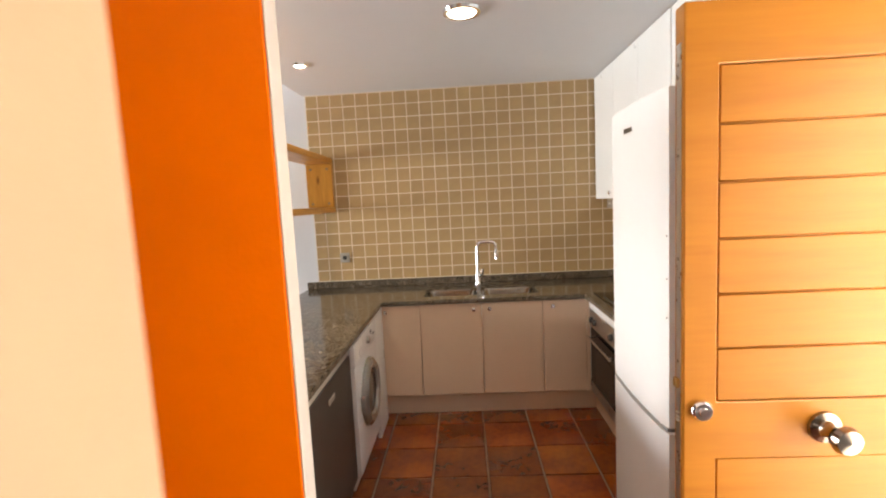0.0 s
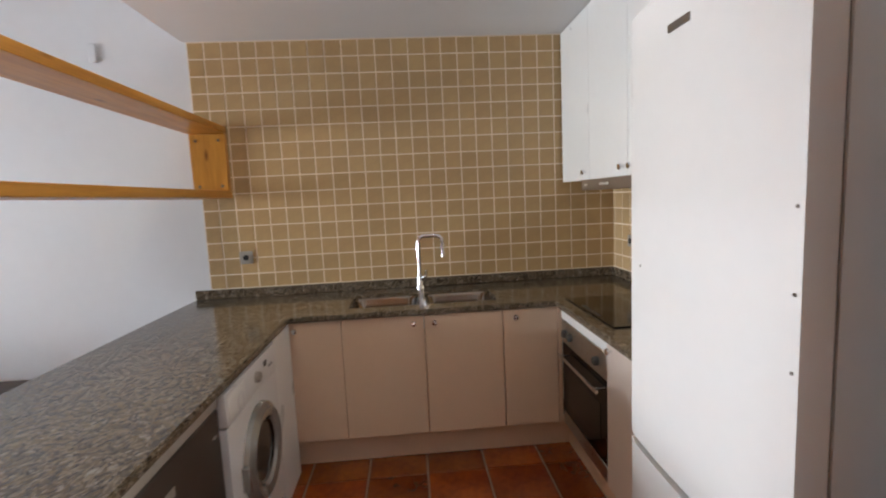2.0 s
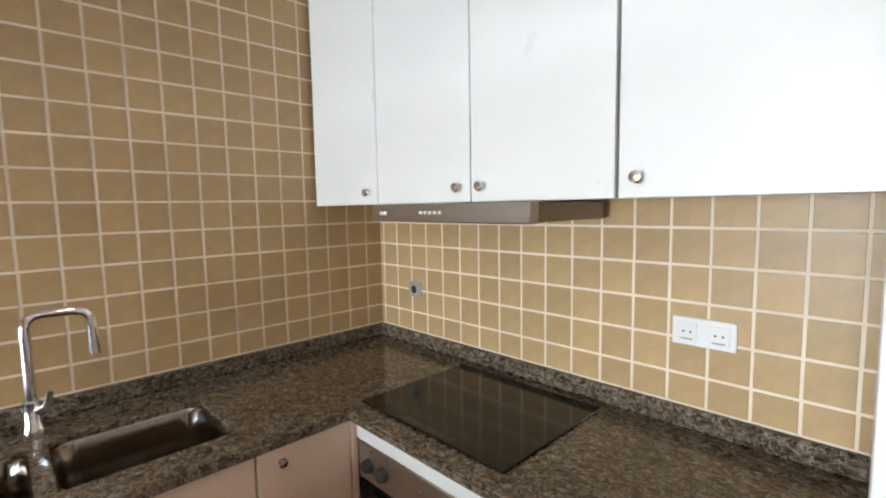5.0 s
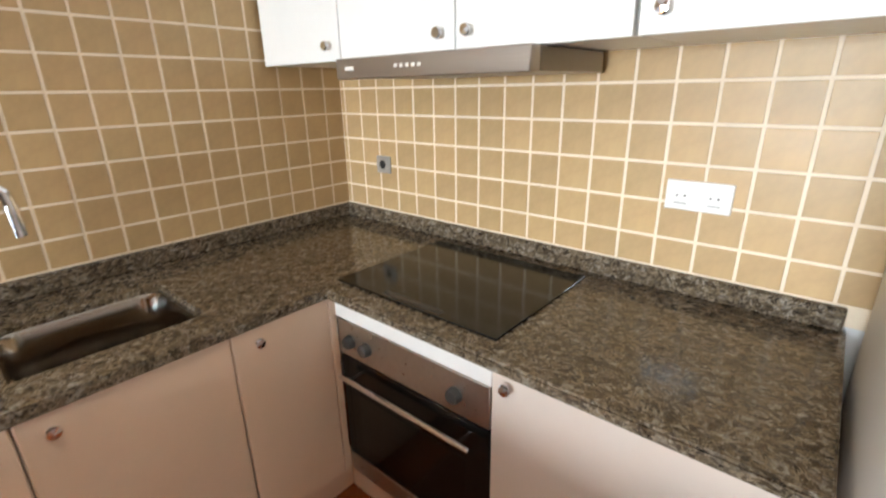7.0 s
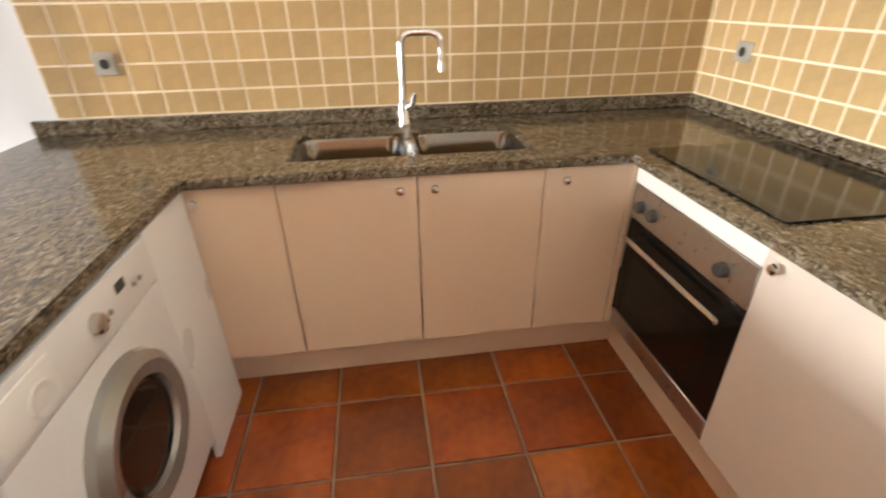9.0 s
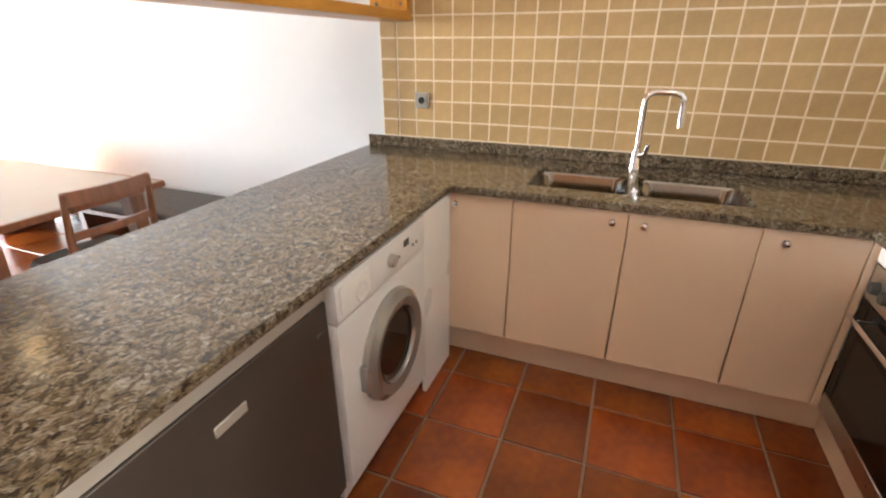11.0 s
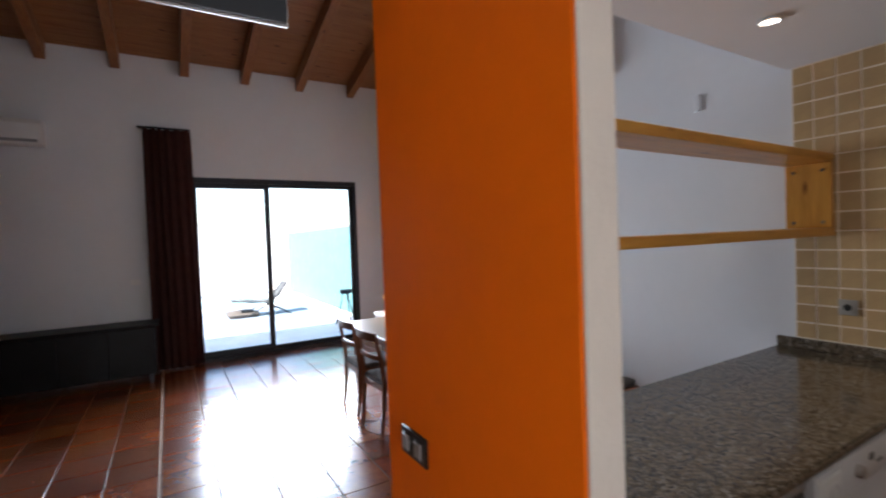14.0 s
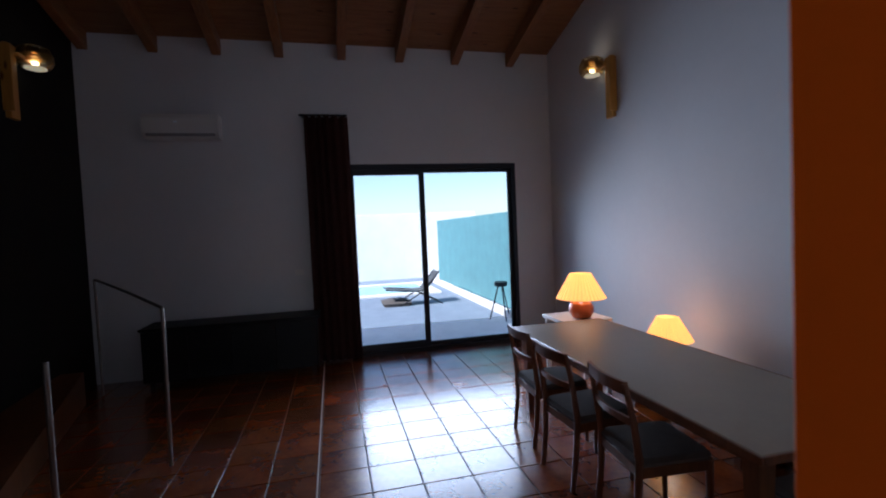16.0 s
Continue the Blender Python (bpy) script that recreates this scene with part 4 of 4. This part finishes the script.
bench = thing("wall_bench", (-3.3, 3.7, 0), "long low wooden bench with a dark grey cushion", "bench")
part("seat_board", box(-4.55, -2.1, 3.45, 3.93, 0.36, 0.395, 0.004), DARKW, bench)
part("cushion", box(-4.53, -2.12, 3.46, 3.92, 0.396, 0.445, 0.02, 3), CUSH, bench, "dark grey flat cushion")
for bx in (-4.45, -3.3, -2.2):
    part("support", box(bx - 0.03, bx + 0.03, 3.50, 3.90, 0.0, 0.36, 0.003), DARKW, bench)
side = thing("side_table", (-4.9, 3.2, 0), "small pale side table at the end of the dining table", "side table")
part("tabletop", box(-5.13, -4.63, 2.93, 3.43, 0.70, 0.735, 0.004), WLAMI, side)
for lx in (-5.11, -4.69):
    for ly in (2.95, 3.37):
        part("leg", box(lx, lx + 0.04, ly, ly + 0.04, 0.0, 0.70, 0.003), WLAMI, side)


def table_lamp(x, y, z, k, power):
    t = thing("table_lamp", (x, y, z), "lit table lamp with a pleated yellow shade and orange pot", "lamp", "table lamps")
    part("base", lathe([(0.06 * k, 0), (0.085 * k, 0.01 * k), (0.115 * k, 0.06 * k), (0.12 * k, 0.10 * k), (0.10 * k, 0.15 * k), (0.04 * k, 0.175 * k), (0.02 * k, 0.20 * k)], (x, y, z), 28), CERAM, t)
    bm = bmesh.new()
    seg = 72
    rings = []
    for r, h in ((0.235 * k, 0.20 * k), (0.10 * k, 0.44 * k)):
        rings.append([bm.verts.new((x + (r + (0.004 if j % 2 else -0.004) * k) * math.cos(2 * math.pi * j / seg), y + (r + (0.004 if j % 2 else -0.004) * k) * math.sin(2 * math.pi * j / seg), z + h)) for j in range(seg)])
    for j in range(seg):
        bm.faces.new((rings[0][j], rings[0][(j + 1) % seg], rings[1][(j + 1) % seg], rings[1][j]))
    bmesh.ops.solidify(bm, geom=bm.faces[:], thickness=0.003)
    part("shade", bm, SHADE, t, "pleated yellow fabric shade")
    part("bulb", lathe([(0.012, 0), (0.03, 0.03), (0.03, 0.06), (0, 0.085)], (x, y, z + 0.21 * k), 14), BULB, t)
    lamp("table_lamp_light", "POINT", Matrix.Translation((x, y, z + 0.33 * k)), power, (1.0, 0.84, 0.62), shadow_soft_size=0.04)


table_lamp(-4.76, 3.17, 0.735, 1.0, 0.50)
table_lamp(-4.12, 3.63, 0.445, 0.85, 0.42)

# ---- living room ----
def curtain(y0, y1, z0, z1, x, folds, label):
    bm = bmesh.new()
    n = folds * 8
    rows = []
    for r in range(9):
        f = r / 8
        z = z1 + (z0 - z1) * f
        row = []
        for k in range(n + 1):
            u = k / n
            row.append(bm.verts.new((x + (0.035 + 0.015 * math.sin(5 * u + 2 * f)) * math.sin(2 * math.pi * folds * u + 0.6 * math.sin(3 * f + u * 4)) , y0 + (y1 - y0) * u + (0.05 * f * u) + 0.01 * math.sin(9 * u), z)))
        rows.append(row)
    for a, b in zip(rows, rows[1:]):
        for k in range(n):
            bm.faces.new((a[k], a[k + 1], b[k + 1], b[k]))
    bmesh.ops.solidify(bm, geom=bm.faces[:], thickness=0.004)
    return bm


cu = thing("curtain", (-6.8, 0.85, 0), "dark brown curtain drawn aside at the patio door", "curtain")
part("fabric", curtain(0.56, 1.10, 0.02, 3.17, -6.84, 6, ""), CURT, cu)
part("rod", cyl((-6.84, 0.50, 3.185), (-6.84, 1.10, 3.185), 0.014, 12), ALU, cu)
for by_ in (0.54, 1.06):
    part("bracket", box(-6.93, -6.83, by_ - 0.012, by_ + 0.012, 3.172, 3.198, 0.002), ALU, cu)

ac = thing("air_conditioner", (-6.85, -0.82, 2.87), "white wall-mounted air conditioner above the cabinet", "air conditioner")
part("housing", loft([[(-6.93, y, 2.87), (-6.76, y, 2.88), (-6.72, y, 2.93), (-6.72, y, 3.10), (-6.75, y, 3.155), (-6.93, y, 3.16)] for y in (-1.24, -0.42)], True, True), PLASTIC, ac, smooth=False)
part("louvre", box(-6.78, -6.715, -1.20, -0.46, 2.895, 2.925, 0.004), GREYPL, ac)
part("display", box(-6.722, -6.717, -0.90, -0.86, 3.05, 3.065, 0.001), glow("lit_display", (0.8, 0.9, 1.0), 0.12), ac)

sb = thing("sideboard", (-6.62, -0.3, 0), "long low black sideboard along the wall", "sideboard")
part("body", box(-6.87, -6.40, -1.28, 0.60, 0.09, 0.67, 0.006), LEATHER, sb)
part("top", box(-6.88, -6.385, -1.30, 0.64, 0.672, 0.70, 0.004), LEATHER, sb)
for k in range(4):
    dr = part("cabinet_door", box(-6.399, -6.383, -1.275 + k * 0.469, -0.812 + k * 0.469, 0.10, 0.66, 0.003), LEATHER, sb)
for lx in (-6.84, -6.46):
    for ly in (-1.22, 0.52):
        part("leg", box(lx, lx + 0.05, ly, ly + 0.05, 0.0, 0.09, 0.003), ALU, sb)

rail = thing("stair_railing", (-4.4, -0.6, 0), "thin steel stair railing with slim posts", "railing")
part("post", cyl((-4.44, -0.41, 0), (-4.50, -0.42, 1.17), 0.014, 12), DSTEEL, rail)
part("post", cyl((-3.62, -0.72, 0), (-3.62, -0.72, 1.03), 0.016, 12), DSTEEL, rail)
part("post", cyl((-6.45, -1.70, 0), (-6.45, -1.70, 1.28), 0.014, 12), DSTEEL, rail)
part("handrail", tube([(-4.50, -0.42, 1.17), (-5.4, -1.0, 1.225), (-6.45, -1.70, 1.28)], 0.012, 10), DSTEEL, rail)
solo("stair_block", loft([[(-6.2, -1.96, 0), (-3.6, -1.96, 0), (-3.6, -1.1, 0), (-6.2, -1.75, 0)], [(-6.2, -1.96, 0.34), (-3.6, -1.96, 0.17), (-3.6, -1.1, 0.17), (-6.2, -1.75, 0.34)]], True, True), DARKW, "low dark stair base beside the dark wall", "stairs", smooth=False)

# ---- outside ----
tagged(setting("ground", box(-400, 400, -400, 400, -0.30, -0.16, 0), PAVE, "pale dry ground around the house", "ground"))
setting("terrace", box(-8.85, WINX - 0.24, -4.0, 4.1, -0.16, -0.012, 0.004), PAVE, "pale paved terrace strip at the patio door", "terrace")
setting("terrace_2", box(-17.0, -8.855, -4.0, 4.0, -0.16, -0.022, 0.004), PAVE2, "blue-grey paved yard", "terrace")
setting("garden_wall", box(-17.2, -17.0, -4.2, 6.0, -0.16, 2.3, 0.01), RENDERW, "white rendered garden wall", "garden wall")
setting("garden_wall_2", box(-17.0, -7.3, -4.2, -4.0, -0.16, 2.2, 0.01), RENDERW, "white rendered garden wall beside the yard", "garden wall")
setting("water", box(-15.1, -12.9, -3.2, 3.35, -0.16, -0.006, 0), POOLM, "pale blue swimming pool water in the yard", "pool")
setting("pool_coping", slab([-15.35, -15.1, -12.9, -12.65], [-3.45, -3.2, 3.35, 3.6], lambda u, v: not (-15.1 < u < -12.9 and -3.2 < v < 3.35), -0.16, 0.03, "xyz", 0.006), PAVE, "pale stone coping round the pool", "coping")
setting("kerb", box(-17.0, -8.6, 3.92, 4.06, -0.16, 0.10, 0.01), PAVE, "low white kerb under the fence", "kerb")
fence = thing("garden_fence", (-12, 4.1, 0), "green fabric screened garden fence", "fence")
part("screen", box(-15.0, -8.2, 4.085, 4.10, 0.10, 1.95, 0.002), FENCEM, fence)
for k in range(5):
    part("post", cyl((-15.0 + k * 1.69, 4.12, 0), (-15.0 + k * 1.69, 4.12, 1.94), 0.025, 10), ALU, fence)
lounger = thing("deck_chair", (-11.22, 2.6, -0.02), "grey fabric deck chair on the terrace", "deck chair")
SIDES = (-11.50, -10.95)
part("backrest", loft([[(x, 2.80, 0.32), (x, 2.96, 0.47), (x, 3.15, 0.72), (x, 3.17, 0.71), (x, 2.98, 0.455), (x, 2.82, 0.30)] for x in SIDES], True, True), DGREY, lounger, smooth=False)
part("seat", loft([[(x, 2.80, 0.32), (x, 2.40, 0.315), (x, 1.95, 0.38), (x, 1.95, 0.36), (x, 2.40, 0.297), (x, 2.82, 0.30)] for x in SIDES], True, True), DGREY, lounger, smooth=False)
for x in SIDES:
    part("frame_side", tube([(x, 3.22, -0.018), (x, 2.62, 0.30), (x, 1.93, 0.37)], 0.014, 8), ALU, lounger)
    part("frame_side", tube([(x, 2.25, -0.018), (x, 2.80, 0.31), (x, 3.17, 0.73)], 0.014, 8), ALU, lounger)
pad = solo("garden_cushion", loft([rounded_rect(-11.75, -10.98, 1.90, 2.50, 0.1, -0.02), rounded_rect(-11.78, -10.95, 1.87, 2.53, 0.12, 0.05), rounded_rect(-11.6, -11.1, 2.02, 2.38, 0.1, 0.10)], True, True), CUSH, "dark crumpled cushion lying on the terrace", "cushion")
stool = thing("tripod_stool", (-8.55, 3.75, 0), "dark tripod stand on the terrace", "stool")
part("seat", cyl((-8.55, 3.75, 0.60), (-8.55, 3.75, 0.68), 0.12, 18, None, 0.01), ALU, stool)
for a in (0, 120, 240):
    part("leg", cyl((-8.55 + 0.05 * math.cos(radians(a)), 3.75 + 0.05 * math.sin(radians(a)), 0.60), (-8.55 + 0.22 * math.cos(radians(a)), 3.75 + 0.22 * math.sin(radians(a)), -0.012), 0.012, 8), ALU, stool)

# ---- black screen hanging beyond the orange wall ----
tv = thing("hanging_screen", (-2.3, 0.85, 2.78), "flat black screen with a thin pale rim hung from the roof", "screen")
part("panel", box(-2.325, -2.285, 0.32, 1.375, 2.785, 3.40, 0.012, 2), BLACKPL, tv)
part("rim", slab([0.312, 0.325, 1.37, 1.383], [2.777, 2.79, 3.395, 3.408], lambda u, v: not (0.325 < u < 1.37 and 2.79 < v < 3.395), -2.335, -2.315, "yzx", 0.003), PLASTIC, tv, "thin pale rim")
for hy in (0.55, 1.15):
    part("hanger", cyl((-2.31, hy, 3.40), (-2.31, hy, roof_z(-2.31) - 0.002), 0.012, 10), ALU, tv)

# ---- small marks ----
setting("floor_joint", box(WINX + 0.02, -1.15, 0.650, 0.660, -0.004, 0.0025, 0), GROUT, "pale joint strip across the living room floor", "floor joint")
for my, mz in ((1.93, 1.30), (1.88, 1.325)):
    part("cap", lathe([(0.0035, 0), (0.003, 0.003), (0, 0.003)], (0.8655, my, mz), 10, (-1, 0, 0)), SOCKM, up_door)

# ---- skirting ----
setting("baseboard", box(WINX + 0.001, -1.2, BACK, BACK + 0.0115, 0.0, 0.08, 0.002), TERRA, "terracotta skirting along the dining wall", "skirting")

# ---- wall tiles and floor tiles ----
TILES = {}


def tile_mesh(w, h, t, bev):
    """A tile lying in x and y with its face up, shared by all of its size."""
    key = (round(w, 4), round(h, 4), t)
    if key not in TILES:
        bm = bmesh.new()
        lo_ = [bm.verts.new(p) for p in ((-w / 2, -h / 2, 0), (w / 2, -h / 2, 0), (w / 2, h / 2, 0), (-w / 2, h / 2, 0))]
        mid = [bm.verts.new((v.co.x, v.co.y, t - bev)) for v in lo_]
        hi_ = [bm.verts.new((v.co.x * (1 - 2 * bev / w), v.co.y * (1 - 2 * bev / h), t)) for v in lo_]
        for a, b in ((lo_, mid), (mid, hi_)):
            for k in range(4):
                bm.faces.new((a[k], a[(k + 1) % 4], b[(k + 1) % 4], b[k]))
        bm.faces.new(hi_)
        TILES[key] = bm
    return TILES[key]


MESHES = {}


def lay(parent, spots, m, t, bev, name="tile", limit=300, rest_label=""):
    """Lays tiles: rows of (pose, width, height). The first ones up to the limit are parts, the rest one joined part."""
    rest = bmesh.new()
    for k, (mx, w, h) in enumerate(spots):
        bm = tile_mesh(w, h, t, bev)
        key = (round(w, 4), round(h, 4), t, m.name)
        if key not in MESHES:
            me = bpy.data.meshes.new(name)
            bm.to_mesh(me)
            me.materials.append(m)
            MESHES[key] = me
        if k < limit:
            ob = new(name, MESHES[key])
            ob.parent = parent
            ob.matrix_basis = mx
        else:
            me = MESHES[key].copy()
            me.transform(mx)
            rest.from_mesh(me)
            bpy.data.meshes.remove(me)
    if len(spots) > limit:
        me = bpy.data.meshes.new(name + "s")
        rest.to_mesh(me)
        me.materials.append(m)
        ob = new("tile_field", me)
        ob.parent = parent
        tagged(ob, rest_label, kind="stuff")
    rest.free()


rng = random.Random(4)


def cuts(a, b, phase, pitch):
    """Cut lines from a to b, on a grid with the given phase."""
    k = math.floor((a - phase) / pitch) + 1
    out = [a]
    while phase + k * pitch < b - 1e-6:
        out.append(phase + k * pitch)
        k += 1
    return out + [b]


J = 0.0085
bed = setting("tiled_wall", box(-1.048, RIGHT + 0.004, BACK - 0.0003, BACK + 0.0118, 0.90, CEILZ - 0.001, 0), GROUT, "beige square wall tiles with cream joints", "wall tiles")
cx_, cz_ = cuts(-1.048, RIGHT + 0.002, 0.0216, 0.1075), cuts(0.952, CEILZ - 0.004, 1.045, 0.1067)
near, far = [], []
for x0, x1 in zip(cx_, cx_[1:]):
    for z0, z1 in zip(cz_, cz_[1:]):
        w, h = x1 - x0 - J, z1 - z0 - J
        if w < 0.012 or h < 0.012:
            continue
        mx = Matrix.Translation(((x0 + x1) / 2 + rng.uniform(-6e-4, 6e-4), BACK + 0.0035, (z0 + z1) / 2 + rng.uniform(-6e-4, 6e-4))) @ pose(0, 0, 0, 90, 0, 0) @ pose(0, 0, 0, rng.uniform(-0.25, 0.25), rng.uniform(-0.25, 0.25), 0)
        (far if x0 > 1.32 and z0 > 1.5 or z0 > 2.3 else near).append((mx, w, h))
lay(bed, near + far, WTILE, 0.0055, 0.001, rest_label="beige square wall tiles")
bed2 = setting("tiled_wall_2", box(RIGHT - 0.0003, RIGHT + 0.0118, 1.97, BACK + 0.003, 0.90, 1.60, 0), GROUT, "beige square wall tiles beside the hob", "wall tiles")
cy_, cz_ = cuts(1.97, BACK, 3.845, 0.1071), cuts(0.952, 1.60, 1.044, 0.1068)
spots = []
for y0, y1 in zip(cy_, cy_[1:]):
    for z0, z1 in zip(cz_, cz_[1:]):
        w, h = y1 - y0 - J, z1 - z0 - J
        if w < 0.012 or h < 0.012:
            continue
        mx = Matrix.Translation((RIGHT + 0.0035, (y0 + y1) / 2 + rng.uniform(-6e-4, 6e-4), (z0 + z1) / 2)) @ pose(0, 0, 0, 90, 0, -90) @ pose(0, 0, 0, rng.uniform(-0.25, 0.25), rng.uniform(-0.25, 0.25), 0)
        spots.append((mx, w, h))
lay(bed2, spots, WTILE, 0.0055, 0.001)

near, far = [], []
LIVX = -1.12
for xa, xb, px, py, pitch, joint in ((LIVX, RIGHT, 0.322, 3.205, 0.3235, 0.012), (WINX, LIVX, -3.952, 1.003, 0.3345, 0.008)):
    cx_, cy_ = cuts(xa, xb, px, pitch), cuts(SOUTHY, BACK, py, pitch)
    for x0, x1 in zip(cx_, cx_[1:]):
        for y0, y1 in zip(cy_, cy_[1:]):
            w, h = x1 - x0 - joint, y1 - y0 - joint
            if w < 0.02 or h < 0.02:
                continue
            mx = Matrix.Translation(((x0 + x1) / 2, (y0 + y1) / 2, -0.008 + rng.uniform(-7e-4, 7e-4))) @ pose(0, 0, 0, rng.uniform(-0.06, 0.06), rng.uniform(-0.06, 0.06), rng.choice((0, 180)))
            (near if (x0 > -0.5 and y0 > 0.6) or (-5.8 < x0 < -1.6 and y0 > 0.2) else far).append((mx, w, h))
lay(floor, near + far, TERRA, 0.008, 0.002, rest_label="terracotta floor tiles")
for bm in TILES.values():
    bm.free()
